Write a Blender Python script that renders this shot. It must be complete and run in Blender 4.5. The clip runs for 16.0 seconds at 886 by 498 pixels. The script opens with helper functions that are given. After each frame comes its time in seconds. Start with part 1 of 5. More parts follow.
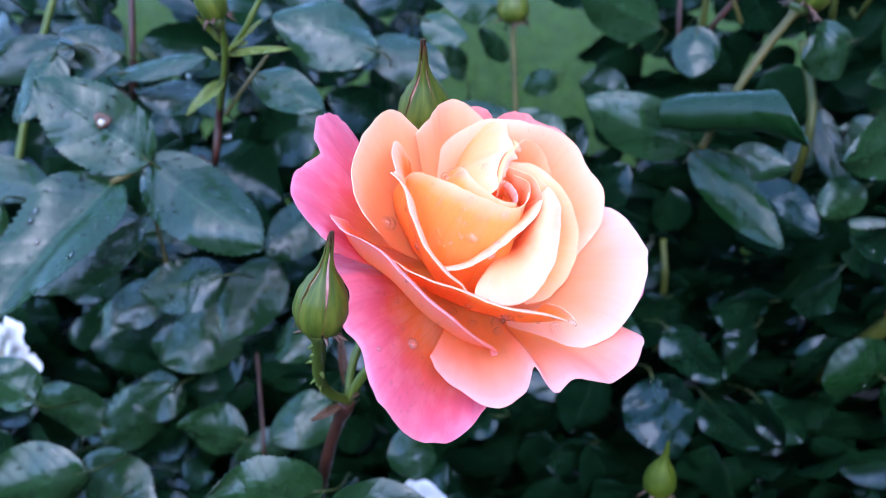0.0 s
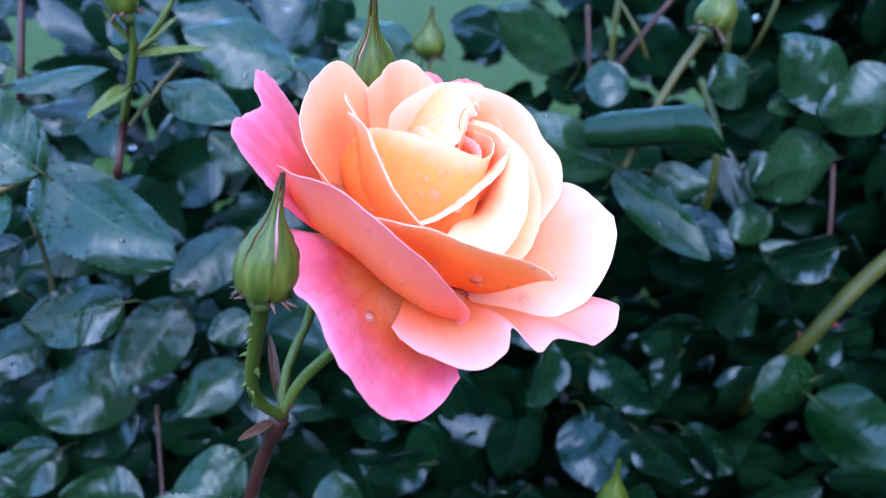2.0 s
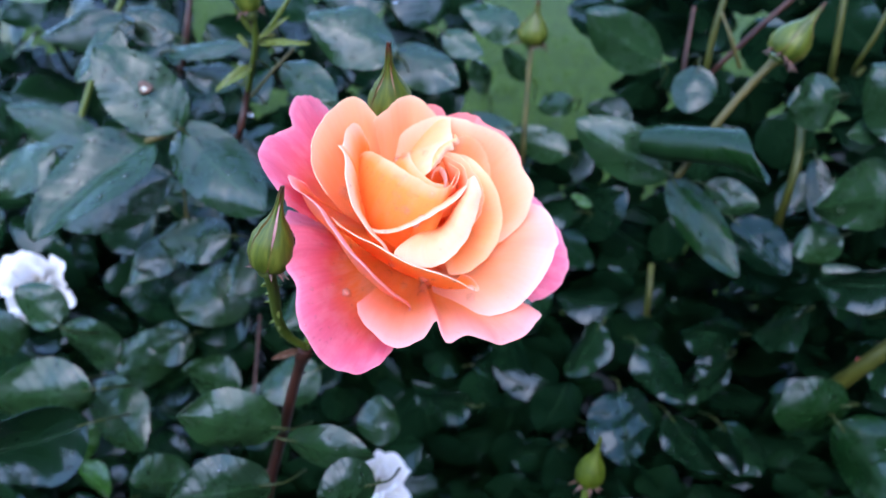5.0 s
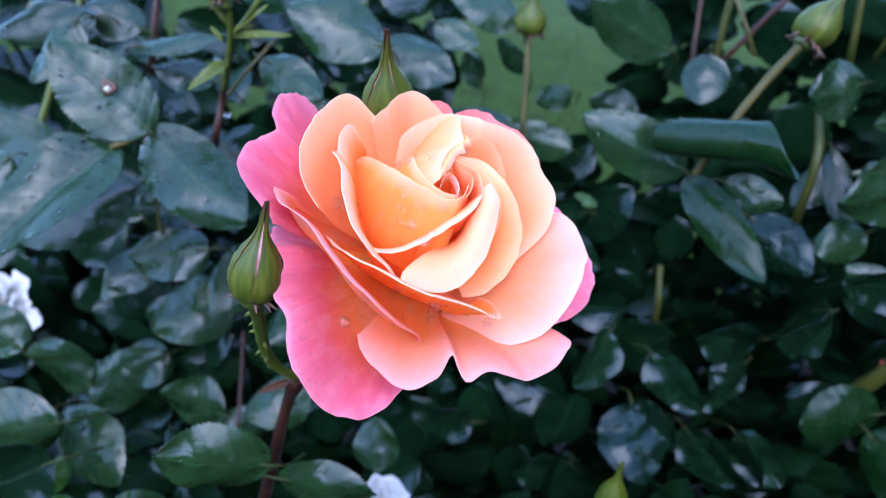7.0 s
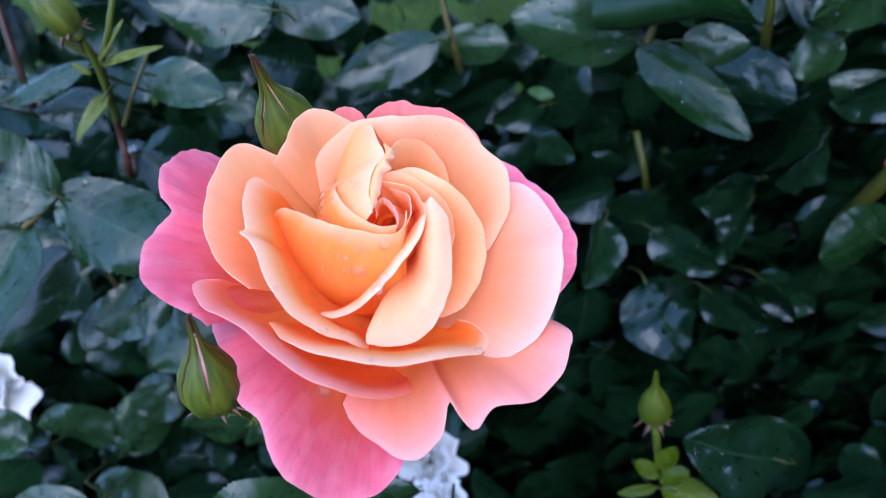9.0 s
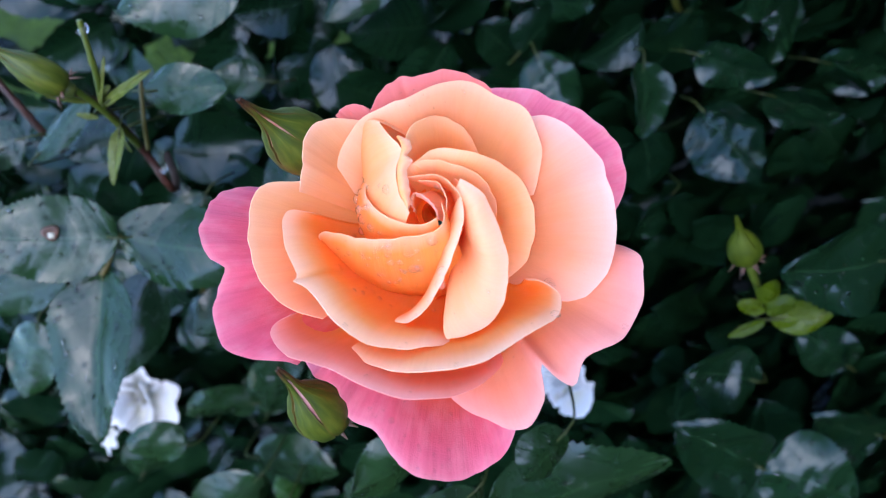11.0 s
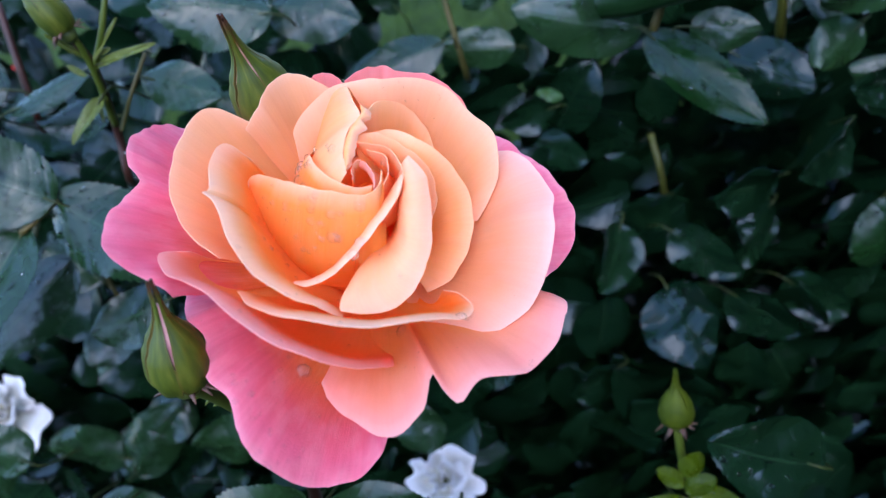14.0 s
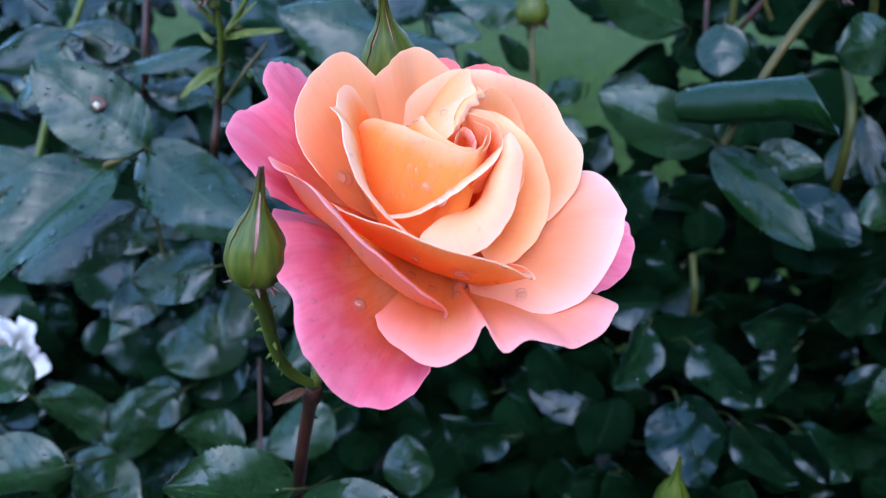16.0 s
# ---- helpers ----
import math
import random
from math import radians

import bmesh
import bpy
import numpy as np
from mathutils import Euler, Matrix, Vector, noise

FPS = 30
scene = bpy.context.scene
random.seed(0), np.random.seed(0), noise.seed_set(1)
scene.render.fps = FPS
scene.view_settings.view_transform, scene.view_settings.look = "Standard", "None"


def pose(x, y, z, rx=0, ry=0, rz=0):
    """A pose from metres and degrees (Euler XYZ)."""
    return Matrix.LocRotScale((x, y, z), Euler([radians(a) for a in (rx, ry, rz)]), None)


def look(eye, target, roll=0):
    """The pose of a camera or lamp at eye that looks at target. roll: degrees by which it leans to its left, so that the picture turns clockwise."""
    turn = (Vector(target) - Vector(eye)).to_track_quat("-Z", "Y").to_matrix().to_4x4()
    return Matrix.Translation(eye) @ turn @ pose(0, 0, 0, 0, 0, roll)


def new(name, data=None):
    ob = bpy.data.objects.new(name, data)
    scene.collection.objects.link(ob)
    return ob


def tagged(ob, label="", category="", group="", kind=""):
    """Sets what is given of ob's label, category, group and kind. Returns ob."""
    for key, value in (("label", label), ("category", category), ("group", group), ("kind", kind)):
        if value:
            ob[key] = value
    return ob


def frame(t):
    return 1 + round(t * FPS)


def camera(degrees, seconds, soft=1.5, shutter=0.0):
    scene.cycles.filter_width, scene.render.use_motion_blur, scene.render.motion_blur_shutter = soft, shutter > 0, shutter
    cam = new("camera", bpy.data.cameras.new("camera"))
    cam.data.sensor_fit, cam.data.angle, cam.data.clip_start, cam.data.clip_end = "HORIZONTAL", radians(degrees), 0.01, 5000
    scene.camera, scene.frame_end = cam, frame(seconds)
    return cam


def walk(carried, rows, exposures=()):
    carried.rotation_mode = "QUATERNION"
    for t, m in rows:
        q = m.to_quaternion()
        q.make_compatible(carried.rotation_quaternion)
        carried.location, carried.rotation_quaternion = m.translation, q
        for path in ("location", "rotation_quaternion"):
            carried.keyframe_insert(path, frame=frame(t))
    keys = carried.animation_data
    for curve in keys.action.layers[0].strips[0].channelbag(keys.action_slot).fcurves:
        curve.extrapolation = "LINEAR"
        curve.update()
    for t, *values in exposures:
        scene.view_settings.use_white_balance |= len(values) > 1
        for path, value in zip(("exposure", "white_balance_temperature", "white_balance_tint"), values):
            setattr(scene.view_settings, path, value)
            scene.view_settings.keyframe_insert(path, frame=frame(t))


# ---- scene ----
from mathutils.bvhtree import BVHTree

cam = camera(64.5, 16.0, soft=1.1)
METRES, EYE, TILT, LEAN, TURN = 0.42, 0.95, -30.0, 0.0, 0.0
ROWS = [
    (0.0, 0.0, 0.0, 0.0, 0.0, 0.0, -0.0),
    (0.5, -0.0247, 0.0602, -0.0213, -6.33, 1.74, 0.44),
    (1.0, -0.0364, 0.0598, -0.0676, -7.62, 3.88, 1.31),
    (1.5, -0.0449, 0.0457, -0.092, -8.56, 5.15, 0.91),
    (2.0, -0.0357, 0.047, -0.0686, -8.59, 7.19, 2.07),
    (2.5, 0.0293, -0.0008, -0.0349, -3.96, 3.46, 2.31),
    (3.0, 0.0991, -0.0938, -0.0017, 3.83, -0.79, -0.44),
    (3.5, 0.1217, -0.1035, 0.0115, 5.65, -1.48, -3.96),
    (4.0, 0.1106, -0.0977, -0.0041, 5.95, 0.23, -6.76),
    (6.5, 0.0691, -0.0288, -0.0211, 3.55, 1.53, -7.4),
    (7.0, 0.0607, -0.008, -0.0127, 3.05, 0.95, -6.23),
    (7.5, 0.0405, 0.0121, 0.0024, 2.59, -1.8, -4.15),
    (8.0, 0.04, 0.0268, 0.019, 2.37, -4.29, -0.04),
    (8.5, 0.0601, 0.043, 0.0435, 1.38, -6.7, 6.07),
    (11.0, 0.1133, 0.0742, 0.1199, 1.79, -21.12, 31.29),
    (11.5, 0.1211, 0.0985, 0.1199, -0.3, -24.47, 34.21),
    (12.0, 0.126, 0.1183, 0.1161, -1.27, -25.94, 35.02),
    (12.5, 0.1262, 0.1205, 0.1148, -0.44, -24.2, 34.4),
    (13.0, 0.0938, 0.1043, 0.0702, 1.48, -14.71, 24.75),
    (13.5, 0.0879, 0.0874, 0.0409, 2.6, -9.79, 18.97),
    (14.0, 0.0959, 0.0723, 0.0215, 3.46, -5.71, 13.78),
    (14.5, 0.0982, 0.0571, -0.004, 5.05, -2.87, 8.45),
    (15.0, 0.0903, 0.056, -0.0172, 5.04, 0.55, 4.24),
    (15.5, 0.0669, 0.058, -0.0449, 4.47, 2.33, 0.27),
    (16.0, 0.0573, 0.0413, -0.0515, 4.56, 3.91, -1.43),
]
EXPOSURES = [(0.0, 2.52, 5690, 16), (0.6, 2.28, 5690, 16), (1.0, 2.32, 5560, 15), (1.5, 2.94, 5240, 10), (2.0, 2.63, 5300, 13), (2.6, 2.32, 5590, 14), (3.2, 2.52, 5760, 14), (4.2, 2.50, 6250, 15),
             (7.0, 2.38, 5890, 16), (8.7, 2.17, 5920, 14), (11.0, 2.10, 6310, 12), (13.0, 2.05, 6260, 12), (14.5, 2.02, 6060, 14), (16.0, 2.16, 5820, 11)]
cam.data.dof.use_dof, cam.data.dof.focus_distance, cam.data.dof.aperture_fstop = True, 0.165, 14.0
PLAN = pose(0, 0, EYE, TILT, LEAN, TURN)
walk(cam, [(t, PLAN @ pose(METRES * x, METRES * y, METRES * z, 90 + pitch, roll, yaw)) for t, x, y, z, yaw, pitch, roll in ROWS], EXPOSURES)

# ---- light: soft evening sky, no hard shadows ----
SKY, SUN = 0.24, 0.2
scene.cycles.max_bounces, scene.cycles.diffuse_bounces, scene.cycles.transmission_bounces = 28, 20, 20
world = bpy.data.worlds.new("world")
scene.world = world
world.use_nodes = True
wn = world.node_tree.nodes
sky = wn.new("ShaderNodeTexSky")
sky.sky_type = "NISHITA"
sky.sun_disc = False
sky.ozone_density, sky.air_density = 4.5, 1.1
sky.sun_elevation, sky.sun_rotation = radians(50), radians(176)
wn["Background"].inputs["Strength"].default_value = SKY
world.node_tree.links.new(sky.outputs[0], wn["Background"].inputs["Color"])
sun = new("sun", bpy.data.lights.new("sun", "SUN"))
sun.data.energy, sun.data.angle, sun.data.color = SUN, radians(60), (1.0, 0.88, 0.76)
sun.matrix_world = look((0.15, -1.8, 2.2 + 0.9), (0, 0, 0.9))

# ---- materials ----
def material(name):
    m = bpy.data.materials.new(name)
    m.use_nodes = True
    return m, m.node_tree.nodes, m.node_tree.links, m.node_tree.nodes["Principled BSDF"]


def ramp_of(nodes, stops):
    r = nodes.new("ShaderNodeValToRGB")
    while len(r.color_ramp.elements) < len(stops):
        r.color_ramp.elements.new(0.5)
    for e, (p, c) in zip(r.color_ramp.elements, stops):
        e.position, e.color = p, (*c, 1)
    return r


def noise_of(nodes, links, scale, detail=3, stretch=None, coords="Object"):
    tc = nodes.new("ShaderNodeTexCoord")
    n = nodes.new("ShaderNodeTexNoise")
    n.inputs["Scale"].default_value, n.inputs["Detail"].default_value = scale, detail
    if stretch:
        mp = nodes.new("ShaderNodeMapping")
        mp.inputs["Scale"].default_value = stretch
        links.new(tc.outputs[coords], mp.inputs[0])
        links.new(mp.outputs[0], n.inputs["Vector"])
    else:
        links.new(tc.outputs[coords], n.inputs["Vector"])
    return n


def math_of(nodes, links, op, a, b=None):
    n = nodes.new("ShaderNodeMath")
    n.operation = op
    for i, v in enumerate((a, b)):
        if v is None:
            continue
        if isinstance(v, (int, float)):
            n.inputs[i].default_value = v
        else:
            links.new(v, n.inputs[i])
    return n.outputs[0]


def mixed(nodes, links, kind, fac, a, b):
    n = nodes.new("ShaderNodeMix")
    n.data_type, n.blend_type = "RGBA", kind
    for sock, v in ((n.inputs[0], fac), (n.inputs[6], a), (n.inputs[7], b)):
        if isinstance(v, (int, float)):
            sock.default_value = v
        elif isinstance(v, tuple):
            sock.default_value = (*v, 1)
        else:
            links.new(v, sock)
    return n.outputs[2]


def bumped(nodes, links, bsdf, height, strength, distance):
    b = nodes.new("ShaderNodeBump")
    b.inputs["Strength"].default_value, b.inputs["Distance"].default_value = strength, distance
    links.new(height, b.inputs["Height"])
    links.new(b.outputs[0], bsdf.inputs["Normal"])
    return b


def petal_material(name, stops, blush, veins=0.16):
    """Petal pigment from claw to rim, with fine veins running up the petal and a blotchy blush."""
    m, nodes, links, bsdf = material(name)
    uv = nodes.new("ShaderNodeUVMap")
    sep = nodes.new("ShaderNodeSeparateXYZ")
    links.new(uv.outputs[0], sep.inputs[0])
    wob = noise_of(nodes, links, 3.0, 3, coords="UV")
    v = math_of(nodes, links, "ADD", sep.outputs[1], math_of(nodes, links, "MULTIPLY", math_of(nodes, links, "SUBTRACT", wob.outputs[0], 0.5), 0.14))
    ramp = ramp_of(nodes, stops)
    links.new(v, ramp.inputs[0])
    vein = noise_of(nodes, links, 1.0, 4, (70, 3, 1), "UV")
    blot = noise_of(nodes, links, 2.2, 4, (2.2, 1.2, 1), "UV")
    c = mixed(nodes, links, "MIX", math_of(nodes, links, "MULTIPLY", math_of(nodes, links, "GREATER_THAN", blot.outputs[0], 0.0), math_of(nodes, links, "MULTIPLY", blot.outputs[0], 0.24)), ramp.outputs[0], blush)
    grain = noise_of(nodes, links, 1.0, 3, (160, 110, 1), "UV")
    c = mixed(nodes, links, "MULTIPLY", 0.08, c, ramp_of_link(nodes, links, grain.outputs[0], [(0.35, (0.72, 0.6, 0.6)), (0.65, (1, 1, 1))]))
    c = mixed(nodes, links, "MULTIPLY", veins, c, ramp_of_link(nodes, links, vein.outputs[0], [(0.3, (0.82, 0.7, 0.72)), (0.7, (1, 1, 1))]))
    crease = noise_of(nodes, links, 1.0, 5, (16, 5, 1), "UV")
    c = mixed(nodes, links, "MIX", math_of(nodes, links, "MULTIPLY", ramp_of_link(nodes, links, crease.outputs[0], [(0.46, (0, 0, 0)), (0.66, (1, 1, 1))]), veins * 0.35), c, (0.96, 0.62, 0.66))
    links.new(c, bsdf.inputs["Base Color"])
    bsdf.inputs["Roughness"].default_value = 0.55
    bsdf.inputs["Specular IOR Level"].default_value = 0.3
    tr = nodes.new("ShaderNodeBsdfTranslucent")
    links.new(c, tr.inputs["Color"])
    mix = nodes.new("ShaderNodeMixShader")
    mix.inputs[0].default_value = 0.5
    links.new(bsdf.outputs[0], mix.inputs[1])
    links.new(tr.outputs[0], mix.inputs[2])
    links.new(mix.outputs[0], nodes["Material Output"].inputs[0])
    bumped(nodes, links, bsdf, math_of(nodes, links, "ADD", vein.outputs[0], math_of(nodes, links, "MULTIPLY", grain.outputs[0], 0.4)), 0.12 + veins * 0.6, 0.0004 + 0.0006 * veins)
    return m


def ramp_of_link(nodes, links, sock, stops):
    r = ramp_of(nodes, stops)
    links.new(sock, r.inputs[0])
    return r.outputs[0]


PETAL = {
    "cream": petal_material("cream_petal", [(0.0, (0.97, 0.3, 0.012)), (0.7, (0.98, 0.39, 0.05)), (0.84, (0.97, 0.53, 0.2)), (0.93, (0.96, 0.65, 0.4)), (1.0, (0.97, 0.74, 0.54))], (0.95, 0.54, 0.28)),
    "amber": petal_material("amber_petal", [(0.0, (0.98, 0.36, 0.02)), (0.7, (0.98, 0.4, 0.06)), (0.84, (0.97, 0.48, 0.17)), (0.93, (0.96, 0.62, 0.36)), (1.0, (0.97, 0.74, 0.54))], (0.97, 0.4, 0.1)),
    "apricot": petal_material("apricot_petal", [(0.0, (0.96, 0.34, 0.02)), (0.6, (0.97, 0.4, 0.06)), (0.9, (0.98, 0.47, 0.11)), (1.0, (0.98, 0.7, 0.44))], (0.97, 0.42, 0.09)),
    "peach": petal_material("peach_petal", [(0.0, (0.96, 0.43, 0.06)), (0.45, (0.96, 0.51, 0.19)), (0.75, (0.95, 0.55, 0.27)), (0.94, (0.95, 0.6, 0.37)), (1.0, (0.96, 0.66, 0.46))], (0.95, 0.5, 0.25)),
    "honey": petal_material("honey_petal", [(0.0, (0.98, 0.44, 0.03)), (0.5, (0.98, 0.52, 0.12)), (0.9, (0.97, 0.59, 0.28)), (1.0, (0.97, 0.68, 0.42))], (0.97, 0.53, 0.2)),
    "ember": petal_material("ember_petal", [(0.0, (0.98, 0.26, 0.01)), (0.6, (0.99, 0.34, 0.05)), (0.88, (0.98, 0.45, 0.16)), (1.0, (0.98, 0.64, 0.38))], (0.98, 0.36, 0.09)),
    "blush": petal_material("blush_petal", [(0.0, (0.96, 0.43, 0.08)), (0.4, (0.95, 0.48, 0.2)), (0.75, (0.94, 0.49, 0.28)), (0.95, (0.94, 0.54, 0.41)), (1.0, (0.95, 0.62, 0.52))], (0.93, 0.44, 0.26)),
    "salmon": petal_material("salmon_petal", [(0.0, (0.98, 0.42, 0.02)), (0.5, (0.97, 0.4, 0.08)), (0.72, (0.94, 0.38, 0.21)), (0.93, (0.93, 0.4, 0.33)), (1.0, (0.94, 0.5, 0.45))], (0.92, 0.32, 0.24)),
    "rose": petal_material("rose_petal", [(0.0, (0.92, 0.42, 0.1)), (0.5, (0.92, 0.37, 0.26)), (1.0, (0.91, 0.35, 0.34))], (0.9, 0.3, 0.3)),
    "pink": petal_material("pink_petal", [(0.0, (0.97, 0.46, 0.02)), (0.42, (0.92, 0.26, 0.04)), (0.56, (0.86, 0.17, 0.1)), (0.68, (0.84, 0.16, 0.22)), (0.86, (0.86, 0.19, 0.3)), (0.96, (0.88, 0.24, 0.35)), (1.0, (0.91, 0.36, 0.45))], (0.82, 0.14, 0.26), 0.42),
    "red": petal_material("red_petal", [(0.0, (0.6, 0.05, 0.03)), (0.5, (0.7, 0.04, 0.05)), (1.0, (0.75, 0.06, 0.08))], (0.65, 0.03, 0.05)),
    "white": petal_material("white_petal", [(0.0, (0.75, 0.75, 0.6)), (0.5, (0.8, 0.8, 0.76)), (1.0, (0.82, 0.82, 0.82))], (0.8, 0.8, 0.82)),
}


def leaf_material(name, dark, light, rough, gloss, film=0.5, relief=1.0, slick=0.15, tint=(0.86, 0.88, 1.0)):
    """Rose leaf after rain: dark blade, fine side veins, a matt waxy bloom, and where a film of water lies a bright gloss."""
    m, nodes, links, bsdf = material(name)
    uv = nodes.new("ShaderNodeUVMap")
    sep = nodes.new("ShaderNodeSeparateXYZ")
    links.new(uv.outputs[0], sep.inputs[0])
    info = nodes.new("ShaderNodeObjectInfo")
    isl = nodes.new("ShaderNodeNewGeometry")
    rnd = math_of(nodes, links, "FRACT", math_of(nodes, links, "ADD", info.outputs["Random"], isl.outputs["Random Per Island"]))
    spot_at = nodes.new("ShaderNodeCombineXYZ")
    links.new(math_of(nodes, links, "MULTIPLY", sep.outputs[0], 0.36), spot_at.inputs[0])
    links.new(sep.outputs[1], spot_at.inputs[1])
    links.new(math_of(nodes, links, "MULTIPLY", info.outputs["Random"], 40.0), spot_at.inputs[2])

    def blotch(scale, detail=3, rough_=0.55):
        n = nodes.new("ShaderNodeTexNoise")
        n.inputs["Scale"].default_value, n.inputs["Detail"].default_value, n.inputs["Roughness"].default_value = scale, detail, rough_
        links.new(spot_at.outputs[0], n.inputs["Vector"])
        return n.outputs[0]

    au = math_of(nodes, links, "ABSOLUTE", sep.outputs[0])
    rib = math_of(nodes, links, "SUBTRACT", 1.0, math_of(nodes, links, "MINIMUM", math_of(nodes, links, "MULTIPLY", au, 22.0), 1.0))
    bend = math_of(nodes, links, "ADD", math_of(nodes, links, "MULTIPLY", math_of(nodes, links, "POWER", au, 1.3), 0.17), math_of(nodes, links, "MULTIPLY", blotch(5.0, 2), 0.09))
    ph = math_of(nodes, links, "MULTIPLY", math_of(nodes, links, "SUBTRACT", sep.outputs[1], bend), 26.0)
    side = math_of(nodes, links, "POWER", math_of(nodes, links, "ABSOLUTE", math_of(nodes, links, "COSINE", ph)), 10.0)
    f = math_of(nodes, links, "ADD", math_of(nodes, links, "MULTIPLY", rnd, 0.55), math_of(nodes, links, "MULTIPLY", blotch(4.0), 0.5))
    c = mixed(nodes, links, "MIX", f, dark, light)
    c = mixed(nodes, links, "MIX", math_of(nodes, links, "MULTIPLY", side, 0.12), c, tuple(v * 0.35 for v in dark))
    c = mixed(nodes, links, "MIX", math_of(nodes, links, "MULTIPLY", rib, 0.3), c, tuple(min(1, v * 2.0 + 0.01) for v in light))
    freck = math_of(nodes, links, "GREATER_THAN", blotch(22.0, 2), 0.71)
    c = mixed(nodes, links, "MIX", math_of(nodes, links, "MULTIPLY", freck, 0.5), c, tuple(v * 0.25 for v in dark))
    links.new(c, bsdf.inputs["Base Color"])
    wet = ramp_of_link(nodes, links, blotch(3.4, 4), [(film - 0.07, (1, 1, 1)), (film + 0.07, (0, 0, 0))])
    links.new(ramp_of_link(nodes, links, wet, [(0.0, (rough, rough, rough)), (1.0, (slick, slick, slick))]), bsdf.inputs["Roughness"])
    bsdf.inputs["Specular IOR Level"].default_value, bsdf.inputs["Specular Tint"].default_value = gloss, (*tint, 1)
    quilt = math_of(nodes, links, "SUBTRACT", math_of(nodes, links, "MULTIPLY", blotch(16.0, 3), 1.1), math_of(nodes, links, "MULTIPLY", side, 0.3))
    quilt = math_of(nodes, links, "SUBTRACT", quilt, math_of(nodes, links, "MULTIPLY", rib, 0.5))
    h = math_of(nodes, links, "ADD", math_of(nodes, links, "MULTIPLY", quilt, relief), math_of(nodes, links, "MULTIPLY", blotch(3.6, 1), 1.6 * relief))
    h = math_of(nodes, links, "ADD", h, math_of(nodes, links, "MULTIPLY", wet, 0.15))
    beads = nodes.new("ShaderNodeTexVoronoi")
    beads.inputs["Scale"].default_value = 34.0
    links.new(spot_at.outputs[0], beads.inputs["Vector"])
    size = math_of(nodes, links, "MULTIPLY", math_of(nodes, links, "SUBTRACT", blotch(5.0, 2), 0.5), 1.5)
    dome = math_of(nodes, links, "MAXIMUM", math_of(nodes, links, "SUBTRACT", size, beads.outputs["Distance"]), 0.0)
    h = math_of(nodes, links, "ADD", h, math_of(nodes, links, "MULTIPLY", math_of(nodes, links, "POWER", dome, 0.5), 1.1))
    bumped(nodes, links, bsdf, h, 0.5, 0.0006)
    return m


LEAF = [leaf_material("dark_leaf", (0.0035, 0.012, 0.005), (0.013, 0.038, 0.0115), 0.36, 0.36, relief=0.5),
        leaf_material("young_leaf", (0.012, 0.045, 0.008), (0.03, 0.08, 0.012), 0.4, 0.4),
        leaf_material("red_bract", (0.03, 0.014, 0.008), (0.075, 0.035, 0.016), 0.5, 0.2),
        leaf_material("pale_bract", (0.045, 0.065, 0.008), (0.1, 0.115, 0.02), 0.45, 0.25),
        # wet blade for right and deep leaves; base colour darkened to stand for bush shade
        leaf_material("wet_shade_leaf", (0.0016, 0.0075, 0.0034), (0.0052, 0.02, 0.0068), 0.23, 0.28, film=0.44, relief=0.5, slick=0.13, tint=(0.72, 0.82, 1.0)),
        leaf_material("lime_leaf", (0.018, 0.034, 0.001), (0.042, 0.064, 0.002), 0.5, 0.15),
        leaf_material("matt_leaf", (0.002, 0.011, 0.003), (0.006, 0.023, 0.005), 0.4, 0.25, relief=0.5)]


def plain(name, a, b, scale, rough, bump=0.3, dist=0.0005, stretch=None, spec=0.5):
    m, nodes, links, bsdf = material(name)
    n = noise_of(nodes, links, scale, 5, stretch)
    links.new(ramp_of_link(nodes, links, n.outputs[0], [(0.3, a), (0.7, b)]), bsdf.inputs["Base Color"])
    bsdf.inputs["Roughness"].default_value = rough
    bsdf.inputs["Specular IOR Level"].default_value = spec
    bumped(nodes, links, bsdf, n.outputs[0], bump, dist)
    return m


RED_STEM = plain("red_stem", (0.02, 0.006, 0.005), (0.045, 0.015, 0.009), 60, 0.45, spec=0.25)
DARK_STEM = plain("dark_stalk", (0.014, 0.022, 0.004), (0.036, 0.042, 0.008), 60, 0.5, spec=0.25)
GREEN_STEM = plain("green_stem", (0.04, 0.06, 0.006), (0.075, 0.095, 0.012), 60, 0.45, spec=0.25)
TAN_STEM = plain("tan_stem", (0.035, 0.034, 0.006), (0.075, 0.058, 0.015), 60, 0.5, spec=0.25)
OLIVE_STEM = plain("olive_stem", (0.022, 0.028, 0.003), (0.058, 0.058, 0.007), 50, 0.5, spec=0.3)
RED_THORN = plain("red_thorn", (0.3, 0.02, 0.02), (0.45, 0.05, 0.05), 90, 0.5)
SEPAL = plain("sepal_green", (0.022, 0.038, 0.006), (0.07, 0.085, 0.016), 180, 0.45, 0.4, 0.0004)
SEPAL_LEAF, sn, sl, sb = material("sepal_leaf")
uvn, spl = sn.new("ShaderNodeUVMap"), sn.new("ShaderNodeSeparateXYZ")
sl.new(uvn.outputs[0], spl.inputs[0])
streak = noise_of(sn, sl, 1.0, 4, (1.7, 2.6, 1), "UV")
green = ramp_of_link(sn, sl, streak.outputs[0], [(0.3, (0.018, 0.034, 0.004)), (0.5, (0.05, 0.066, 0.006)), (0.72, (0.1, 0.11, 0.014))])
hem = sn.new("ShaderNodeMix")
hem.data_type = "RGBA"
hem.inputs[7].default_value = (0.11, 0.03, 0.02, 1)
